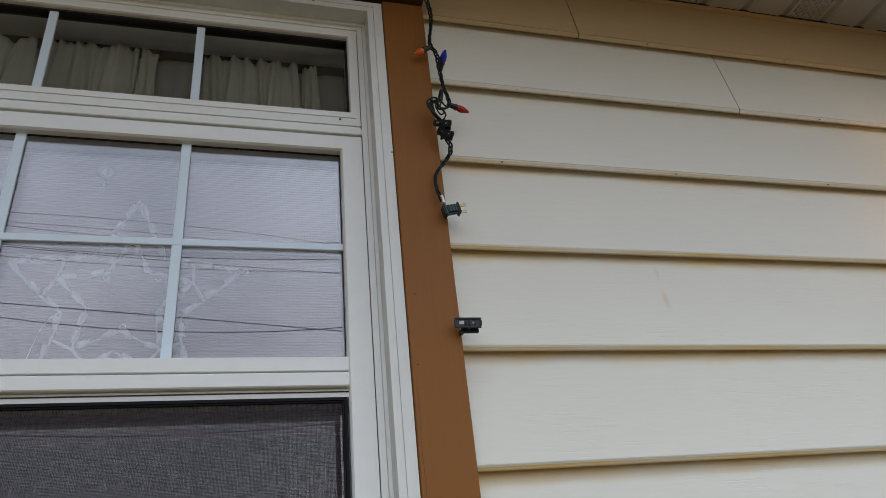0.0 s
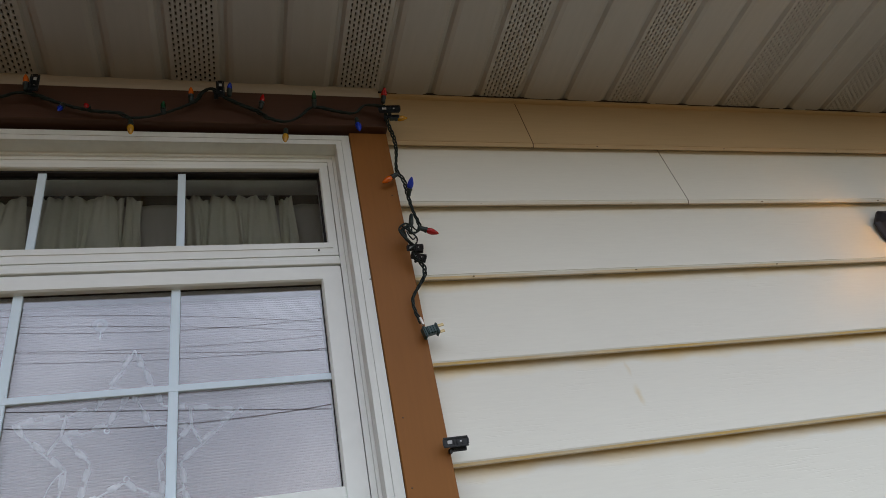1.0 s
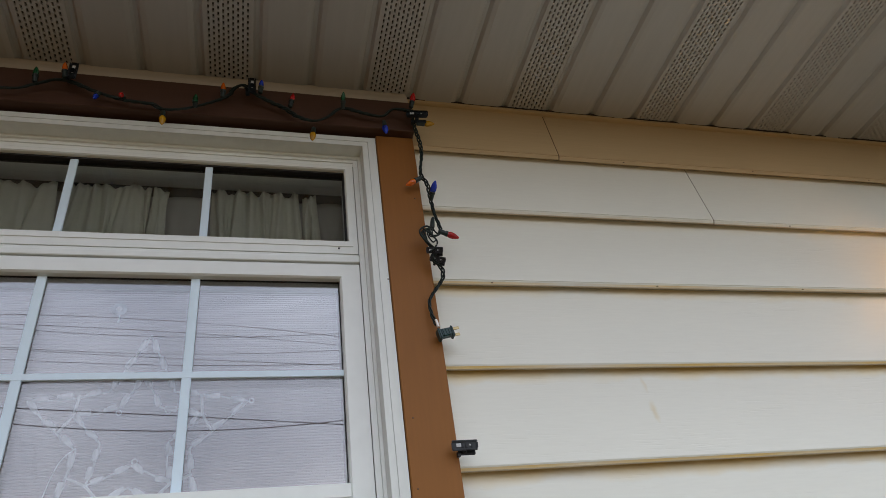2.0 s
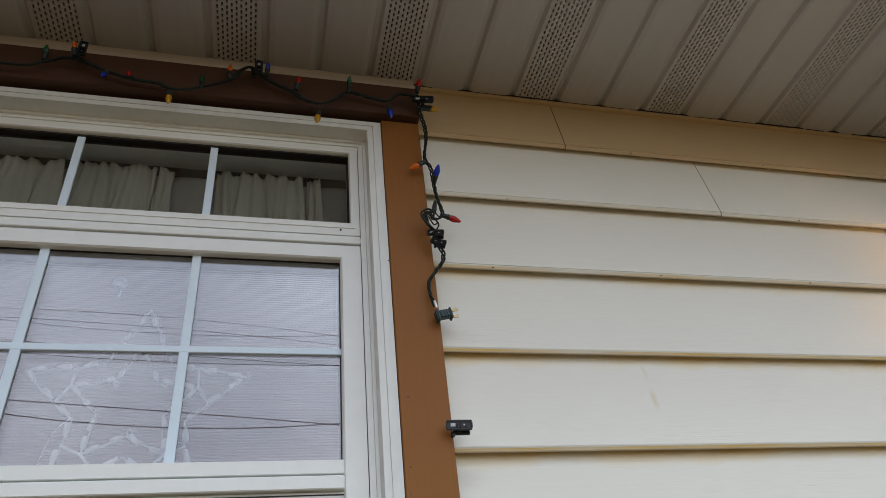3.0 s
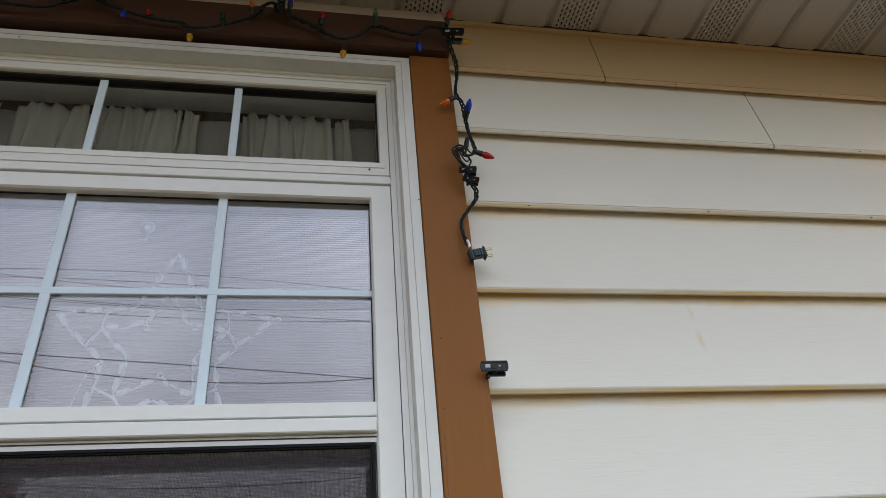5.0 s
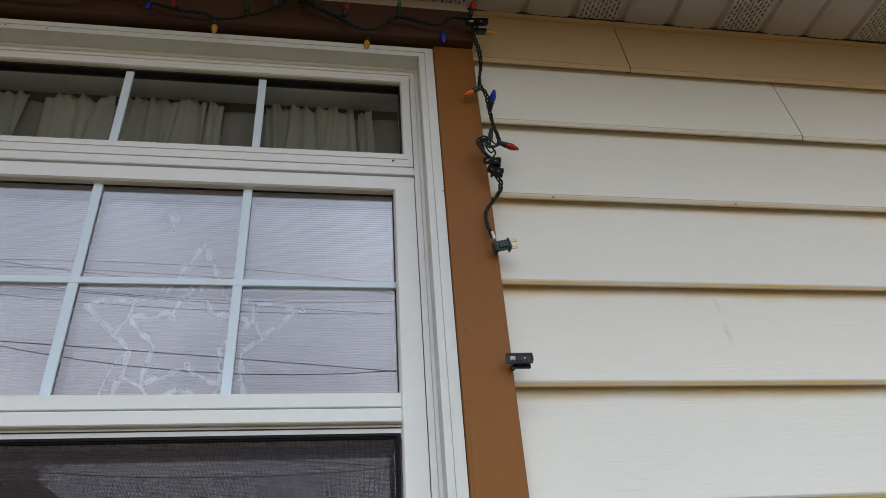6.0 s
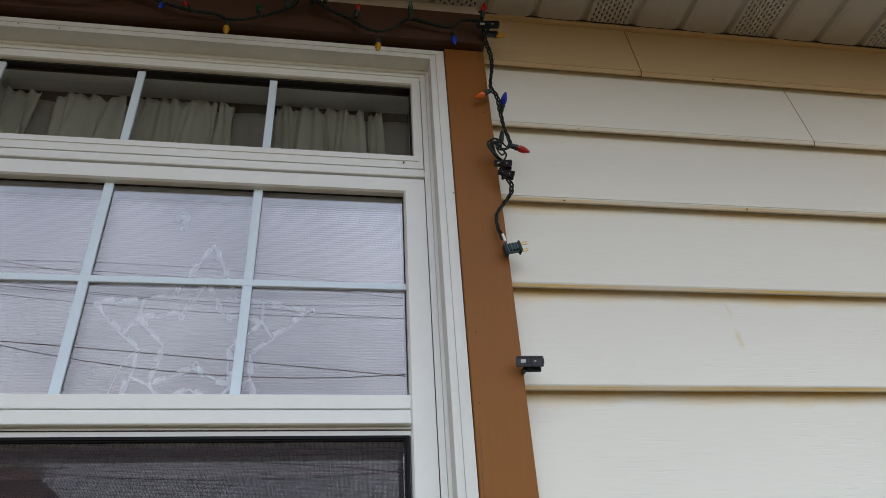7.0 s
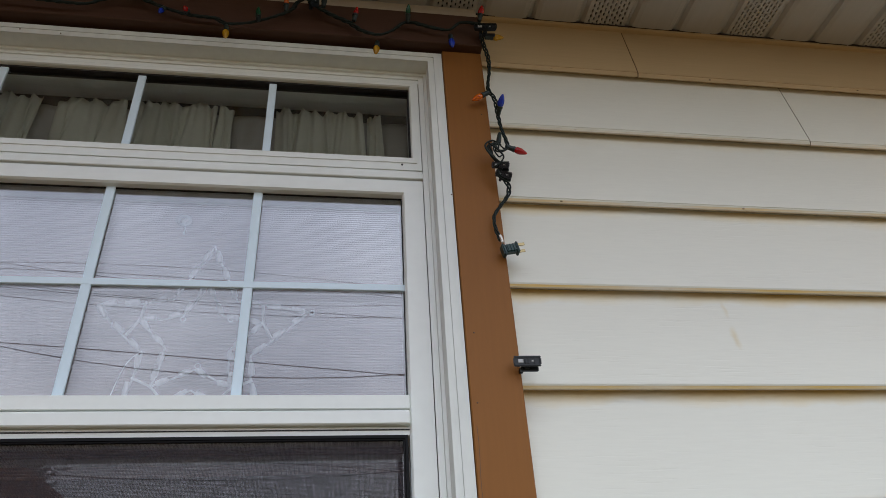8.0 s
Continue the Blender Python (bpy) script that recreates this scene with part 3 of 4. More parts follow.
screen = thing("insect_screen", (0, 0, 0), "black framed insect screen with fine grey mesh in the lower sash", "screen")
ring("screen_frame", screen, SCREENFRAME, SX0 + 0.040, SX1 - 0.040, 0.887, 1.7935, (0.0042,) * 4, 0.004, 0.014)
ring("spline_bead", screen, SCREENFRAME, SX0 + 0.0445, SX1 - 0.0445, 0.8915, 1.7890, (0.0022,) * 4, 0.0060, 0.012, r=0.0006)
part("mesh", box(SX0 + 0.045, SX1 - 0.045, 0.0095, 0.0099, 0.892, 1.789), MESH, screen, "fine dark grey mesh")

# ---- second window beyond the lantern ----
win2 = thing("window_2", (0, 0, 0), "cream framed dark window beyond the wall lantern", "window", kind="structure")
ring("casing", win2, MOULD, DX0, DX1, DZ0, DZ1, (0.009, 0.009, 0.030, 0.012), -0.026, 0.05, r=0.002)
ring("frame", win2, IRON, DX0 + 0.0095, DX1 - 0.0095, DZ0 + 0.0305, DZ1 - 0.0125, (0.018,) * 4, 0.004, 0.07)
ob = part("pane", box(DX0 + 0.020, DX1 - 0.020, 0.03, 0.034, DZ0 + 0.04, DZ1 - 0.022), CLEARGLASS, win2)
ob.visible_shadow = False


# ---- inside the window ----
def folds(x0, x1, z0, z1, y, depth, n, name, material, label, seed, top_wave=0.006):
    """Gathered cloth: folds that bunch at the rod and open downwards."""
    rnd = random.Random(seed)
    ph = [rnd.uniform(0, 6.28) for _ in range(8)]
    cols, rows = n * 10, 16
    b = bmesh.new()
    grid = []
    for i in range(cols + 1):
        u = i / cols
        s = u * n * 2 * math.pi
        w = math.sin(s + 1.4 * math.sin(u * 9 + ph[0])) * (0.7 + 0.3 * math.sin(u * 23 + ph[1])) + 0.35 * math.sin(2.3 * s + ph[2])
        ztop = z1 + top_wave * (math.sin(s * 0.53 + ph[3]) + 0.9 * math.sin(s * 1.0 + ph[4]) + 0.25 * math.sin(s * 2.1 + ph[5]))
        col = []
        for j in range(rows + 1):
            v = j / rows
            lean = 0.5 * (x1 - x0) / n * math.sin(u * 14 + ph[6]) * v
            pinch = 0.75 if 0.08 < v < 0.14 else 1.0
            col.append(b.verts.new((x0 + (x1 - x0) * u + lean, y + depth * w * pinch * (0.6 + 0.5 * v), ztop + (z0 - ztop) * v)))
        grid.append(col)
    for a, c in zip(grid, grid[1:]):
        for j in range(rows):
            b.faces.new((a[j], c[j], c[j + 1], a[j + 1]))
    ob = mesh_ob(name, b, material, True)
    mod = ob.modifiers.new("thickness", "SOLIDIFY")
    mod.thickness = 0.0008
    return tagged(ob, label, "curtain")


for n, (x0, x1, count, seed) in enumerate(((-1.16, -0.945, 4, 9), (-0.930, -0.845, 2, 2), (-0.818, -0.690, 3, 3), (-0.680, -0.521, 5, 12), (-0.517, -0.488, 1, 6), (-0.408, -0.236, 6, 7), (-0.226, -0.199, 1, 8))):
    folds(x0, x1, 2.284, 2.486 + 0.003 * (n % 2), 0.083, 0.011, count, "curtain_valance", CURTAIN, "gathered ivory voile valance on a rod behind the transom", seed, 0.0035)
folds(-1.2, -0.140, 2.284, 2.482, 0.100, 0.003, 14, "sheer_curtain", SHEER, "flat grey sheer curtain panel behind the transom", 5, 0.001)
rod = mesh_ob("curtain_rod", tube([(-1.2, 0.112, 2.466), (-0.145, 0.112, 2.466)], 0.003, 8), VINYL, True)
tagged(rod, "thin white curtain rod inside the window", "curtain rod")

blind = thing("pleated_blind", (0, 0, 0), "closed white pleated blind with fine horizontal pleats", "blind")
pl = bmesh.new()
prev = None
for i in range(441):
    pleat, step = divmod(i, 4)
    z = 2.262 - pleat * 0.0046 - (0.0, 0.0007, 0.0020, 0.0038)[step]
    y = 0.064 + (0.0026, 0.0007, 0.0, 0.0008)[step]
    now = [pl.verts.new((x, y + 0.0006 * math.sin(40 * x + z * 90), z + 0.0005 * math.sin(7 * x + pleat * 0.26))) for x in (-1.2 + 0.0546 * q for q in range(20))]
    if prev:
        for q in range(19):
            pl.faces.new((prev[q], prev[q + 1], now[q + 1], now[q]))
    prev = now
part("pleats", pl, BLIND, blind)
part("headrail", box(-1.2, -0.162, 0.052, 0.085, 2.262, 2.282, 0.002), VINYL, blind)
part("bottom_rail", box(-1.2, -0.162, 0.056, 0.074, 1.772, 1.782, 0.002), VINYL, blind)


# ---- star decoration on a suction cup ----
star = thing("star_light_ornament", (0, 0, 0), "unlit white rope-light star hanging behind the window glass", "window ornament")
SC, SY = Vector((-0.484, 0, 1.962)), 0.0500


def star_points(ro, ri, spin, sx=1.0, sz=1.0):
    pts = []
    for k in range(10):
        a = radians(90 + spin + 36 * k)
        r = ro if k % 2 == 0 else ri
        pts.append(Vector((SC.x + sx * r * math.cos(a), SY, SC.z + sz * r * math.sin(a))))
    return pts


outer, inner = star_points(0.170, 0.084, -1.2), star_points(0.098, 0.051, -1.2)
rnd = random.Random(11)
for loop in (outer, inner):
    for k in range(10):
        a, c = loop[k], loop[(k + 1) % 10]
        part("wire", tube(spline([a, a.lerp(c, 0.5) + Vector((rnd.uniform(-.004, .004), 0.003, rnd.uniform(-.004, .004))), c], 0.01), 0.0016, 5), STARWHITE, star, smooth=True)
        n = 3 if loop is outer else 2
        for q in range(n):
            f = (q + 0.5 + rnd.uniform(-0.12, 0.12)) / n
            p, d = a.lerp(c, f), (c - a).normalized()
            d = (d + Vector((rnd.uniform(-.2, .2), 0, rnd.uniform(-.2, .2)))).normalized()
            ln = 0.0225 if loop is outer else 0.0190
            part("mini_lamp", lathe([(0.0022, -ln / 2), (0.0047, -ln / 2 + 0.001), (0.0047, 0.003), (0.0034, 0.0042), (0.0034, ln / 2 - 0.001), (0.0010, ln / 2)], 8, m=aim(p + Vector((0, -0.002, 0)), d)), STARWHITE, star, smooth=True)
for k in (0, 2, 4, 6, 8):
    for nb in (k - 1, k + 1):
        a, c = outer[k].lerp(outer[nb % 10], 0.64), inner[k]
        part("strut", tube([a, a.lerp(c, 0.5), c], 0.0022, 6), STARWHITE, star)
part("lead_wire", tube(spline([outer[3] + Vector((0.0, 0, 0.004)), outer[3] + Vector((-0.02, 0, -0.02)), outer[4] + Vector((-0.012, 0, 0.03)), outer[4] + Vector((-0.018, 0, -0.03))], 0.006), 0.0009, 5), STARWHITE, star)
for p in (inner[5] + Vector((0.004, 0, 0.006)), inner[1] + Vector((0, 0, -0.008)), outer[8] + Vector((0.006, 0, 0)), inner[9] + Vector((0.012, 0, -0.006))):
    part("eyelet", tube([p + 0.004 * Vector((math.cos(a), 0, math.sin(a))) for a in (2 * math.pi * k / 12 for k in range(13))], 0.0009, 5), STARWHITE, star)
cup = thing("suction_cup", (-0.536, 0.0435, 2.180), "clear suction cup with hook on the inside of the glass", "suction cup")
part("cup", lathe([(0.0125, 0.0), (0.0120, 0.002), (0.008, 0.005), (0.005, 0.008), (0.005, 0.012), (0.003, 0.013)], 20, m=Matrix.Rotation(radians(-90), 4, "X")), CLEAR, cup, smooth=True)
part("knob", lathe([(0.0046, -0.0003), (0.0050, 0.0), (0.0046, 0.0002)], 14, m=Matrix.Rotation(radians(-90), 4, "X")), STARWHITE, cup, "white centre of the cup")
part("hook", tube(spline([(0, 0.01, 0), (0, 0.013, -0.008), (0, 0.012, -0.018), (0, 0.006, -0.02)], 0.003), 0.0012, 6), STARWHITE, cup)
part("thread", tube([(0, 0.008, -0.02), (0.04, 0.008, -0.040)], 0.0002, 4), CLEAR, cup)


# ---- light string ----
def clip_at(m, label):
    """A plastic all-purpose light clip: slotted plate, springy lower tongue, post and gripping lip."""
    c = thing("light_clip", m, label, "clip", "light clips on the trim")
    b = box(-0.0215, 0.0215, -0.003, 0.003, -0.0078, 0.0078, 0.0016, 2)
    part("plate", b, CLIP, c)
    for z in (0.0072, -0.0072):
        part("rim", box(-0.0225, 0.0225, -0.0056, -0.0020, z - 0.0016, z + 0.0016, 0.0012, 2), CLIP, c)
    for x in (-0.0215, 0.0215):
        part("rim", box(x - 0.0014, x + 0.0014, -0.0056, -0.0020, -0.0056, 0.0056, 0.0010, 2), CLIP, c)
    for x, w, h in ((-0.0105, 0.0042, 0.0030), (0.0100, 0.0028, 0.0016)):
        part("slot_liner", box(x - w, x + w, -0.0040, -0.0026, 0.0004 - h, 0.0004 + h, 0.0004), SLOT, c, "small pale slot")
    part("ridge", box(-0.0045, -0.0012, -0.0064, -0.002, -0.0045, 0.0036, 0.0012, 2), CLIP, c)
    part("ridge", box(0.0010, 0.0046, -0.0060, -0.002, -0.0050, 0.0050, 0.0012, 2), CLIP, c)
    part("ridge", box(0.0105, 0.0130, -0.0056, -0.002, -0.0040, 0.0050, 0.0008, 2), CLIP, c)
    part("hinge_post", box(-0.004, 0.004, 0.002, 0.011, -0.0105, -0.002, 0.001), CLIP, c)
    part("tongue", box(-0.010, 0.020, 0.008, 0.0115, -0.0140, -0.0050, 0.0012, 2), CLIP, c)
    part("lip", box(-0.012, -0.006, 0.0065, 0.016, -0.0165, -0.008, 0.001), CLIP, c)
    return c


low = clip_at(pose(0.0030, -0.052, 1.8825, 8, 2, -6) @ Matrix.Scale(0.9, 4), "black plastic light clip on the brown trim edge")
CLIPS = [low]
for m in (pose(-0.002, -0.068, 2.244, 22, 12, -20) @ Matrix.Scale(0.76, 4), pose(0.003, -0.062, 2.228, 26, 20, -14) @ Matrix.Scale(0.72, 4), pose(0.000, -0.080, 2.590, -4, 6, -10) @ Matrix.Scale(1.12, 4),
          pose(-0.659, -0.085, 2.624, 0, 90, 0), pose(-0.335, -0.085, 2.627, 0, 88, 0)):
    CLIPS.append(copy_thing(low, m))
for c in CLIPS[1:3]:
    tagged(c, "black plastic light clip tangled in the hanging cord")
for c in CLIPS[3:]:
    tagged(c, "black plastic light clip holding the cord on the brown header")

string = thing("light_string", (0, 0, 0), "unlit multicolour light string on dark green twisted cord", "string lights")
HEAD = [(-0.90, -0.075, 2.585), (-0.763, -0.070, 2.581), (-0.721, -0.070, 2.598), (-0.676, -0.074, 2.611), (-0.616, -0.070, 2.590), (-0.567, -0.068, 2.576), (-0.517, -0.068, 2.571), (-0.496, -0.068, 2.559),
        (-0.447, -0.068, 2.570), (-0.386, -0.070, 2.604), (-0.368, -0.076, 2.628), (-0.350, -0.082, 2.632), (-0.333, -0.080, 2.615), (-0.301, -0.072, 2.602), (-0.268, -0.070, 2.586), (-0.246, -0.070, 2.567),
        (-0.213, -0.070, 2.558), (-0.185, -0.070, 2.573), (-0.155, -0.070, 2.602), (-0.109, -0.070, 2.592), (-0.072, -0.070, 2.588), (-0.048, -0.074, 2.608), (-0.012, -0.082, 2.598)]
DROP = [(-0.012, -0.082, 2.598), (-0.003, -0.062, 2.566), (0.004, -0.058, 2.530), (0.004, -0.056, 2.496), (-0.003, -0.055, 2.446), (0.007, -0.055, 2.418), (0.009, -0.055, 2.382), (0.012, -0.055, 2.345), (0.0185, -0.057, 2.303), (0.010, -0.060, 2.286),
        (-0.003, -0.066, 2.280), (-0.006, -0.070, 2.291), (-0.019, -0.072, 2.283), (-0.015, -0.070, 2.262), (-0.004, -0.066, 2.248), (-0.004, -0.062, 2.226), (0.005, -0.058, 2.220), (0.011, -0.055, 2.208), (0.008, -0.053, 2.190), (-0.008, -0.050, 2.167), (-0.019, -0.048, 2.148), (-0.019, -0.048, 2.123), (-0.013, -0.050, 2.098)]


def twisted(pts, lay=0.046, gap=0.0023, r=0.0017, strands=3):
    line, b, run = spline(pts, 0.003), bmesh.new(), 0.0
    turns = []
    for i, p in enumerate(line):
        run += (line[i] - line[i - 1]).length if i else 0
        turns.append(run / lay * 2 * math.pi)
    for s in range(strands):
        w = [p + gap * (0.7 + 0.7 * abs(math.sin(t * 0.17))) * Vector((math.cos(t + s * 2 * math.pi / strands), 0.6 * math.sin(t + s * 2 * math.pi / strands), 0.5 * math.sin(t + 1 + s * 2 * math.pi / strands))) for p, t in zip(line, turns)]
        tube(w, r, 5, b)
    return b


part("cord", twisted(HEAD, 0.052, 0.0030, 0.0020), CORD, string, smooth=True)
part("cord", twisted(DROP), CORD, string, smooth=True)
part("cord", tube(spline([(-0.006, -0.070, 2.291), (-0.013, -0.074, 2.276), (-0.004, -0.07, 2.262), (0.004, -0.066, 2.27)], 0.003), 0.0014, 6), CORD, string, smooth=True)
part("cord", tube(spline([(0.010, -0.062, 2.288), (-0.006, -0.070, 2.294), (-0.024, -0.072, 2.280), (-0.012, -0.072, 2.256), (0.000, -0.068, 2.246)], 0.003), 0.0015, 6), CORD, string, smooth=True)
part("cord", tube(spline([(0.004, -0.066, 2.292), (-0.012, -0.072, 2.297), (-0.027, -0.074, 2.284), (-0.022, -0.074, 2.266), (-0.008, -0.072, 2.252), (0.006, -0.070, 2.240)], 0.003), 0.0018, 6), CORD, string, smooth=True)
part("cord", tube(spline([(-0.020, -0.073, 2.290), (-0.006, -0.074, 2.276), (0.004, -0.072, 2.262), (-0.002, -0.072, 2.248), (-0.014, -0.070, 2.238)], 0.003), 0.0017, 6), CORD, string, smooth=True)


def bulb(at, way, colour, size=1.0):
    """A faceted cone-shaped bulb in a ribbed socket."""
    m = aim(at, way)
    s = lathe([(0.0034, 0.0), (0.0046, 0.002), (0.0048, 0.012), (0.0056, 0.0125), (0.0056, 0.0165), (0.0050, 0.017)], 12, m=m)
    prof = [(0.0048, 0.017), (0.0062, 0.0195), (0.0069, 0.0235), (0.0064, 0.0285), (0.0049, 0.0340), (0.0028, 0.0390), (0.0008, 0.0415)]
    b = bmesh.new()
    rows = []
    for i, (r, z) in enumerate(prof):
        rows.append([b.verts.new(m @ Vector((r * size * math.cos(2 * math.pi * (k + 0.5 * (i % 2)) / 9), r * size * math.sin(2 * math.pi * (k + 0.5 * (i % 2)) / 9), 0.017 + (z - 0.017) * size))) for k in range(9)])
    b.faces.new(rows[0][::-1]), b.faces.new(rows[-1])
    for i, (a, c) in enumerate(zip(rows, rows[1:])):
        for k in range(9):
            if i % 2 == 0:
                b.faces.new((a[k], a[(k + 1) % 9], c[k])), b.faces.new((a[(k + 1) % 9], c[(k + 1) % 9], c[k]))
            else:
                b.faces.new((a[k], a[(k + 1) % 9], c[(k + 1) % 9])), b.faces.new((a[k], c[(k + 1) % 9], c[k]))
    ob = part("bulb", b, BULBS[colour], string, colour + " faceted plastic bulb")
    part("socket", s, SOCKET, ob, "dark green socket", smooth=False)


for at, way, colour in (
        ((0.0160, -0.057, 2.298), (0.038, -0.002, -0.017), "red"), ((0.0090, -0.056, 2.376), (0.10, -0.70, 0.45), "blue"), ((-0.003, -0.056, 2.434), (-0.042, 0.003, -0.027), "orange"),
        ((-0.010, -0.078, 2.612), (0.008, -0.010, 0.04), "red"), ((0.000, -0.068, 2.576), (0.04, 0.0, 0.004), "yellow"), ((-0.070, -0.070, 2.573), (0.002, -0.004, -0.05), "blue"),
        ((-0.154, -0.072, 2.598), (0.002, -0.55, 0.6), "green"), ((-0.214, -0.070, 2.537), (-0.004, -0.004, -0.04), "yellow"), ((-0.260, -0.07, 2.592), (0.008, -0.01, 0.04), "red"),
        ((-0.319, -0.082, 2.612), (0.003, -0.006, 0.04), "blue"), ((-0.390, -0.072, 2.602), (0.0, -0.010, 0.04), "orange"), ((-0.440, -0.068, 2.574), (0.1, -0.9, -0.1), "green"), ((-0.495, -0.070, 2.551), (0.002, -0.004, -0.045), "yellow"),
        ((-0.611, -0.07, 2.588), (-0.004, -0.02, -0.045), "blue"), ((-0.568, -0.07, 2.580), (0.0, -0.5, -0.35), "red"), ((-0.672, -0.08, 2.610), (-0.004, -0.012, 0.045), "orange"), ((-0.722, -0.072, 2.600), (-0.001, -0.01, 0.04), "green")):
    bulb(at, way, colour, 0.72 if at[0] < -0.1 and colour != "yellow" else 0.92)
ob = part("spare_fuse_cap", lathe([(0.003, 0), (0.0042, 0.003), (0.0052, 0.012), (0.0058, 0.024), (0.0048, 0.028), (0.003, 0.029)], 10, m=aim((0.008, -0.055, 2.332), (-0.006, -0.002, -0.03)), squash=0.8), SOCKET, string)

def tilted(bm, deg=-13):
    bmesh.ops.rotate(bm, verts=bm.verts, cent=(-0.006, -0.050, 2.078), matrix=Matrix.Rotation(radians(deg), 3, "Y"))
    return bm


plug = part("plug", tilted(box(-0.009, 0.012, -0.057, -0.045, 2.0715, 2.0875, 0.0025, 2)), PLUGG, string, "dark green two-prong plug")
for nm, b in (("flange", box(0.0105, 0.0145, -0.0585, -0.042, 2.0690, 2.0895, 0.0015, 2)), ("back_plate", box(-0.0135, -0.008, -0.059, -0.042, 2.0680, 2.0895, 0.002, 2)),
              ("grip_rib", box(-0.0050, -0.0030, -0.0580, -0.045, 2.0725, 2.0865, 0.0007)), ("grip_rib", box(0.0000, 0.0020, -0.0580, -0.045, 2.0725, 2.0865, 0.0007)), ("grip_rib", box(0.0050, 0.0070, -0.0580, -0.045, 2.0725, 2.0865, 0.0007))):
    part(nm, tilted(b), PLUGG, plug)
for z, y in ((2.0835, -0.054), (2.0745, -0.048)):
    part("prong", tilted(box(0.014, 0.0265, y - 0.0007, y + 0.0007, z - 0.0028, z + 0.0028, 0.0005)), BRASS, plug, "brass blade")
part("warning_tag", tube(spline([(-0.014, -0.0515, 2.107), (-0.0125, -0.0525, 2.100), (-0.0115, -0.0525, 2.093)], 0.003), 0.0026, 8), TAG, string, "small crumpled foil tag")

# nails and knots on trim and casing
for x, y, z in ((-0.069, -0.0365, 1.937), (-0.073, -0.0365, 1.826), (-0.086, -0.0345, 2.202), (-0.86, -0.0385, 2.538), (-0.79, -0.0385, 2.534), (-0.0165, -0.0365, 2.395)):
    n = mesh_ob("nail_head", lathe([(0.0014, 0), (0.0013, 0.0006), (0.0006, 0.001)], 8, m=Matrix.Translation((x, y + 0.0006, z)) @ Matrix.Rotation(radians(90), 4, "X")), NAIL)
    tagged(n, "small dark nail head in the painted trim", "nail", "nails in the trim")

# ---- wall lantern ----
lan = thing("wall_lantern", (1.216, -0.02, 2.29), "lit black metal wall lantern with glass panes", "wall lamp")
oct_prof = [(0.055, 0.0), (0.055, 0.006), (0.047, 0.012), (0.036, 0.016), (0.028, 0.024)]
part("back_plate", lathe(oct_prof, 8, m=Matrix.Diagonal((1, 1, 1.12, 1)) @ Matrix.Rotation(radians(90), 4, "X") @ Matrix.Rotation(radians(22.5), 4, "Z")), IRON, lan)
arm = spline([(0, -0.02, 0.0), (0, -0.06, 0.012), (0, -0.10, 0.045), (0, -0.12, 0.085)], 0.006)
part("arm", tube(arm, 0.012, 10, taper=lambda t: 0.026 * (1 - t) ** 1.5 + 0.008), IRON, lan, smooth=True)
part("finial", lathe([(0.004, 0.0), (0.010, 0.008), (0.006, 0.016), (0.012, 0.022), (0.003, 0.034)], 10, m=Matrix.Translation((0, -0.12, 0.085))), IRON, lan, smooth=True)
part("roof", lathe([(0.047, 0.045), (0.050, 0.05), (0.032, 0.075), (0.012, 0.088)], 6, m=Matrix.Translation((0, -0.125, 0.0))), IRON, lan)
for k in range(6):
    a = radians(60 * k)
    p = Vector((0.043 * math.cos(a), -0.125 + 0.043 * math.sin(a), 0))
    q = Vector((0.036 * math.cos(a), -0.125 + 0.036 * math.sin(a), 0))
    part("post", tube([p + Vector((0, 0, 0.048)), q + Vector((0, 0, -0.09))], 0.0035, 6), IRON, lan)
    a2 = radians(60 * k + 60)
    p2 = Vector((0.043 * math.cos(a2), -0.125 + 0.043 * math.sin(a2), 0.047))
    q2 = Vector((0.036 * math.cos(a2), -0.125 + 0.036 * math.sin(a2), -0.089))
    b = bmesh.new()
    b.faces.new([b.verts.new(v) for v in (p + Vector((0, 0, 0.047)), p2, q2, q + Vector((0, 0, -0.089)))])
    bmesh.ops.solidify(b, geom=b.faces[:], thickness=0.002)
    g = part("glass_pane", b, LAMPGLASS, lan)
    g.visible_shadow = False
part("base_ring", lathe([(0.036, -0.098), (0.040, -0.094), (0.040, -0.088), (0.034, -0.086)], 6, m=Matrix.Translation((0, -0.125, 0))), IRON, lan)
part("lamp_bulb", lathe([(0.010, -0.06), (0.018, -0.045), (0.022, -0.02), (0.016, 0.01), (0.012, 0.03)], 14, m=Matrix.Translation((0, -0.125, 0))), GLOW, lan, "glowing warm bulb", smooth=True)
lamp_light = new("lantern_light", bpy.data.lights.new("lantern_light", "POINT"))
lamp_light.data.energy, lamp_light.data.color, lamp_light.data.shadow_soft_size = 0.008, (1.0, 0.50, 0.03), 0.02
lamp_light.location = (1.226, -0.145, 2.205)

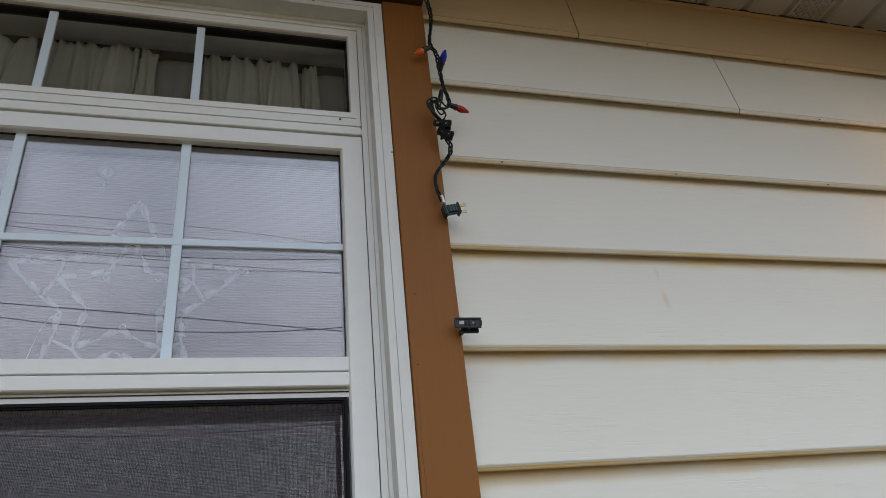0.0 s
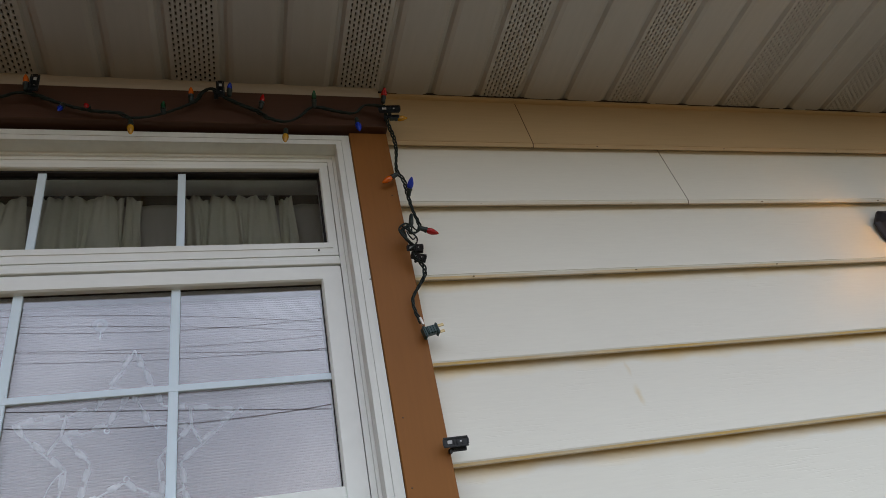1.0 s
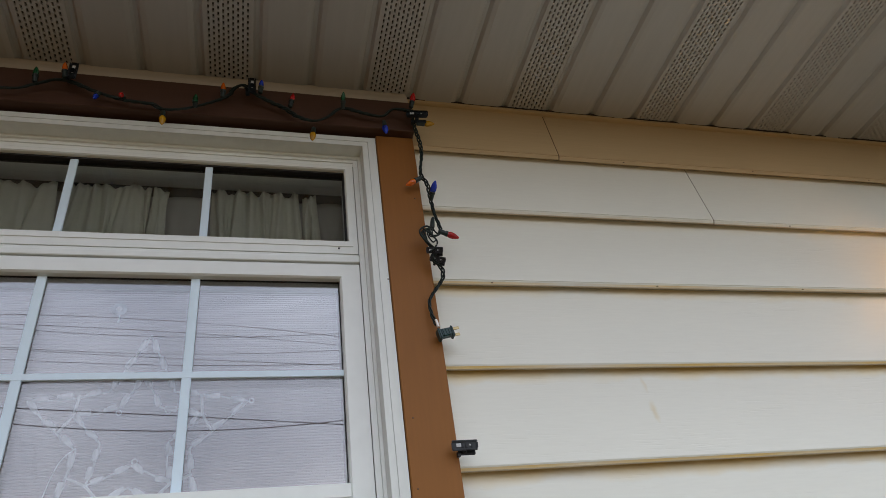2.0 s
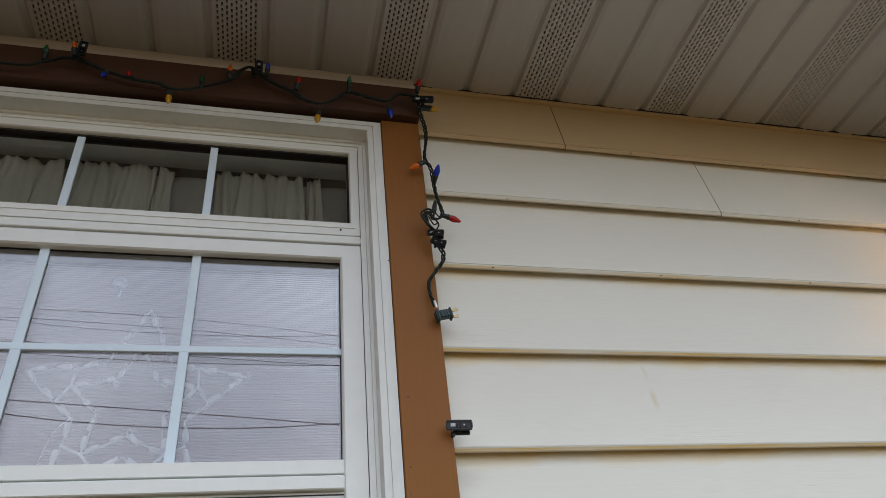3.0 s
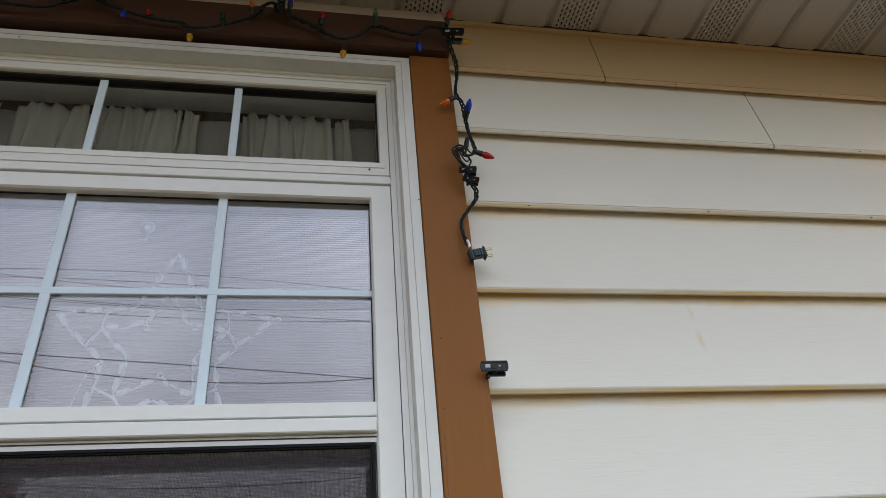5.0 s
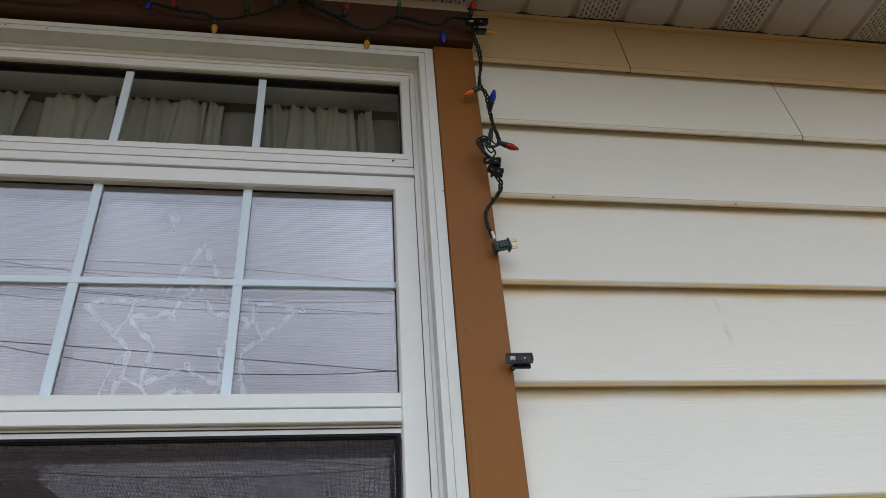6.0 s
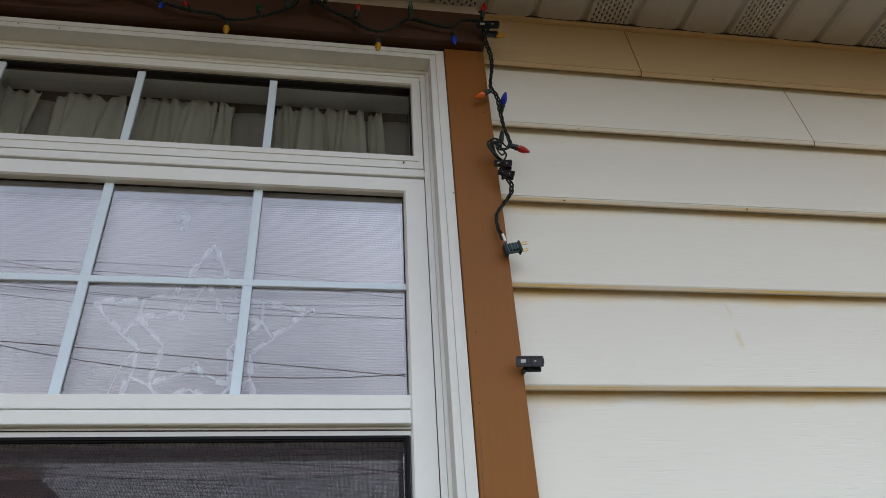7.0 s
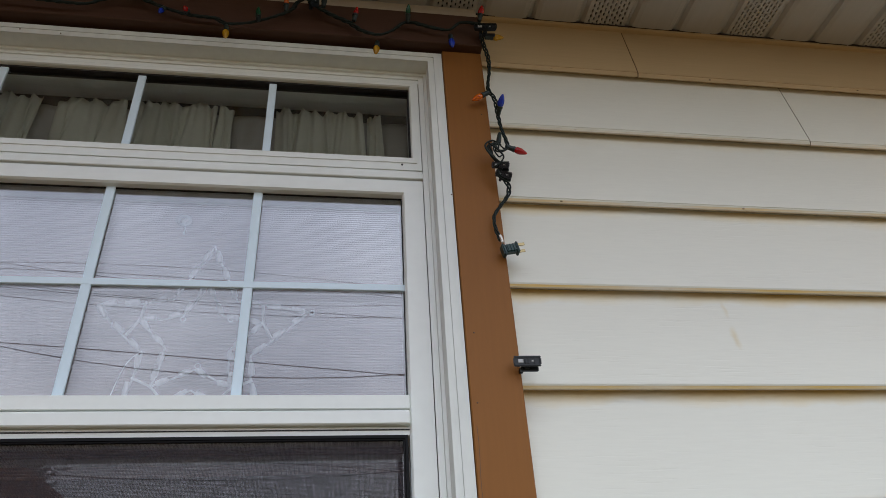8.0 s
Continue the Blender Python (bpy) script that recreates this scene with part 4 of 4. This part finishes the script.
# ---- overhead cables, poles and tree behind the camera, seen in the glass ----
for x in (-16.0, 16.0):
    pole = thing("utility_pole", (x, -12, 0), "weathered wooden utility pole with crossarms across the street", "utility pole", "utility poles")
    part("post", lathe([(0.16, 0), (0.10, 12.0)], 12), BARK, pole, smooth=True)
    for z in (11.2, 9.4, 7.2):
        part("crossarm", box(-0.06, 0.06, -0.2, 0.2, z - 0.06, z + 0.06, 0.01), BARK, pole)
for n, (c2, c1, c0) in enumerate(((-0.0099, -0.113, 9.24), (-0.0061, -0.098, 8.93), (0.0141, 0.032, 8.92), (0.0117, 0.025, 8.66), (0.0026, -0.056, 8.38), (0.0084, 0.003, 8.255),
                                  (-0.0010, -0.090, 7.18), (0.0203, 0.040, 6.985), (0.0148, 0.053, 5.04), (-0.0076, -0.087, 5.264))):
    yy = -12 + 0.12 * ((n % 3) - 1)
    w = mesh_ob("power_cable", tube([(x, yy, c0 + c1 * x + c2 * x * x) for x in (-16 + k for k in range(33))], 0.0055 if n < 6 else 0.010, 6), WIRE, True)
    tagged(w, "thin black overhead cable between utility poles", "cable", "overhead cables")


def tree(at, height, spread, seed):
    rnd = random.Random(seed)
    t = thing("tree", at, "leafy tree with a dark uneven crown across the street", "tree")
    b = tube([(0, 0, 0), (0.05, 0.02, height * 0.3), (-0.03, 0.05, height * 0.6), (0.02, 0.0, height * 0.9)], 0.2, 10, taper=lambda u: 0.2 * (1 - 0.85 * u))
    tips = []
    for k in range(26):
        z = height * rnd.uniform(0.3, 0.9)
        a, ln = rnd.uniform(0, 6.28), spread * rnd.uniform(0.5, 1.0) * (1.15 - 0.7 * abs(z / height - 0.5))
        e = Vector((ln * math.cos(a), ln * math.sin(a), z + ln * rnd.uniform(0.2, 0.6)))
        tube([(0, 0, z), Vector((0, 0, z)).lerp(e, 0.5) + Vector((0, 0, 0.1)), e], 0.05, 6, b, taper=lambda u: 0.06 * (1 - 0.85 * u))
        tips += [Vector((0, 0, z)).lerp(e, f) for f in (0.55, 0.75, 0.9, 1.0, 1.05)]
    part("trunk", b, BARK, t, smooth=True)
    verts, faces = [], []
    for tip in tips:
        for _ in range(90):
            c = tip + Vector((rnd.gauss(0, 0.28), rnd.gauss(0, 0.28), rnd.gauss(0, 0.24)))
            u, v = Vector((rnd.gauss(0, 1), rnd.gauss(0, 1), rnd.gauss(0, 1))).normalized(), Vector((rnd.gauss(0, 1), rnd.gauss(0, 1), rnd.gauss(0, 1))).normalized()
            s = rnd.uniform(0.07, 0.14)
            i = len(verts)
            verts += [c - u * s, c + v * s * 0.5, c + u * s, c - v * s * 0.5]
            faces.append((i, i + 1, i + 2, i + 3))
    me = bpy.data.meshes.new("crown")
    me.from_pydata(verts, [], faces)
    me.materials.append(LEAF)
    cr = new("crown", me)
    cr.parent = t
    tagged(cr, kind="stuff")


tree((-8.7, -15.0, 0), 6.2, 2.3, 4)


# ---- siding boards, last ----
def siding(x0, x1, z, top, proud=0.0, crease=False):
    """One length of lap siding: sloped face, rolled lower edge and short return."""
    f = -0.021 - proud
    t = -0.0025 - proud
    prof = [(0.0, z + 0.0062), (f + 0.0095, z - 0.0040), (f + 0.0060, z - 0.0074), (f + 0.0042, z - 0.0076), (f + 0.0004, z - 0.0008), (f, z + 0.0004), (f + 0.0002, z + 0.003), (t, top + 0.0036), (0.0, top + 0.0040)]
    if crease:
        prof[5:6] = [(f + 0.0014, z - 0.0001), (f + 0.0014, z + 0.0008), (f, z + 0.0014)]
    return prism(prof, x0, x1)


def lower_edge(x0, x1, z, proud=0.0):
    """The lip and return along the foot of one board, drawn as its own strip."""
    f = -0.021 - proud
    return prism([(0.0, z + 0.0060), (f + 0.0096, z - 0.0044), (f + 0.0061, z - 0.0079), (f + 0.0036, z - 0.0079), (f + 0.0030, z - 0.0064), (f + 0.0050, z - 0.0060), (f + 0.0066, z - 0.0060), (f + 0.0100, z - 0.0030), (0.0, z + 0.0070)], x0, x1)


rows = [(LAP[0], SOFF - 0.009)] + [(b, a) for a, b in zip(LAP, LAP[1:])]
rnd = random.Random(2)
for i, (z, top) in enumerate(rows):
    seams = {0: [0.3395], 1: [0.6750]}.get(i, [rnd.uniform(2.6, 4.2)])
    spans = [(-4.0, WX0 - 0.082)] if z < WZ1 else []
    if top < WZ0 - 0.09:
        spans = [(-4.0, -0.002)]
    cuts = [-0.002] + seams + [5.0]
    for a, b in zip(cuts, cuts[1:]):
        inside = DZ0 - 0.1 < z < DZ1 - 0.06
        lo = [(a, min(b, DX0 + 0.002))] if a < DX0 and inside else []
        hi = [(max(a, DX1 - 0.002), b)] if b > DX1 and inside else []
        spans += lo + hi if inside else [(a, b)]
    for a, b in spans:
        if b - a > 0.01:
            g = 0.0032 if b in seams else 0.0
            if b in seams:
                # Dark strip set in the seam stands in for the gap's shade.
                part("joint_shade", siding(b - 0.0033, b + 0.0002, z + 0.0004, top, -0.0008), GAP_SHADE, wall_front, "thin overlap joint with its gap shade as a dark strip")
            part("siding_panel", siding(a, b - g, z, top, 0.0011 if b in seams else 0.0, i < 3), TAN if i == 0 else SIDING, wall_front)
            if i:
                part("lower_edge", lower_edge(a, b - g, z, 0.0011 if b in seams else 0.0), EDGE_SHADE, wall_front, "lower edge of a siding board with warm shade in its colour")
    f = -0.021
    for k in range(14):
        x = (0.148, 0.172, 0.116, 0.270, 0.205)[i % 5] + 0.3525 * k
        if z > 2.15 and not (DX0 - 0.05 < x < DX1 + 0.05):
            b = box(x - 0.0020, x + 0.0020, f + 0.0012, f + 0.0048, z - 0.0046, z - 0.0032)
            part("weep_hole", b, GAP_SHADE, wall_front, "small dark drain slot in a board's lower edge")
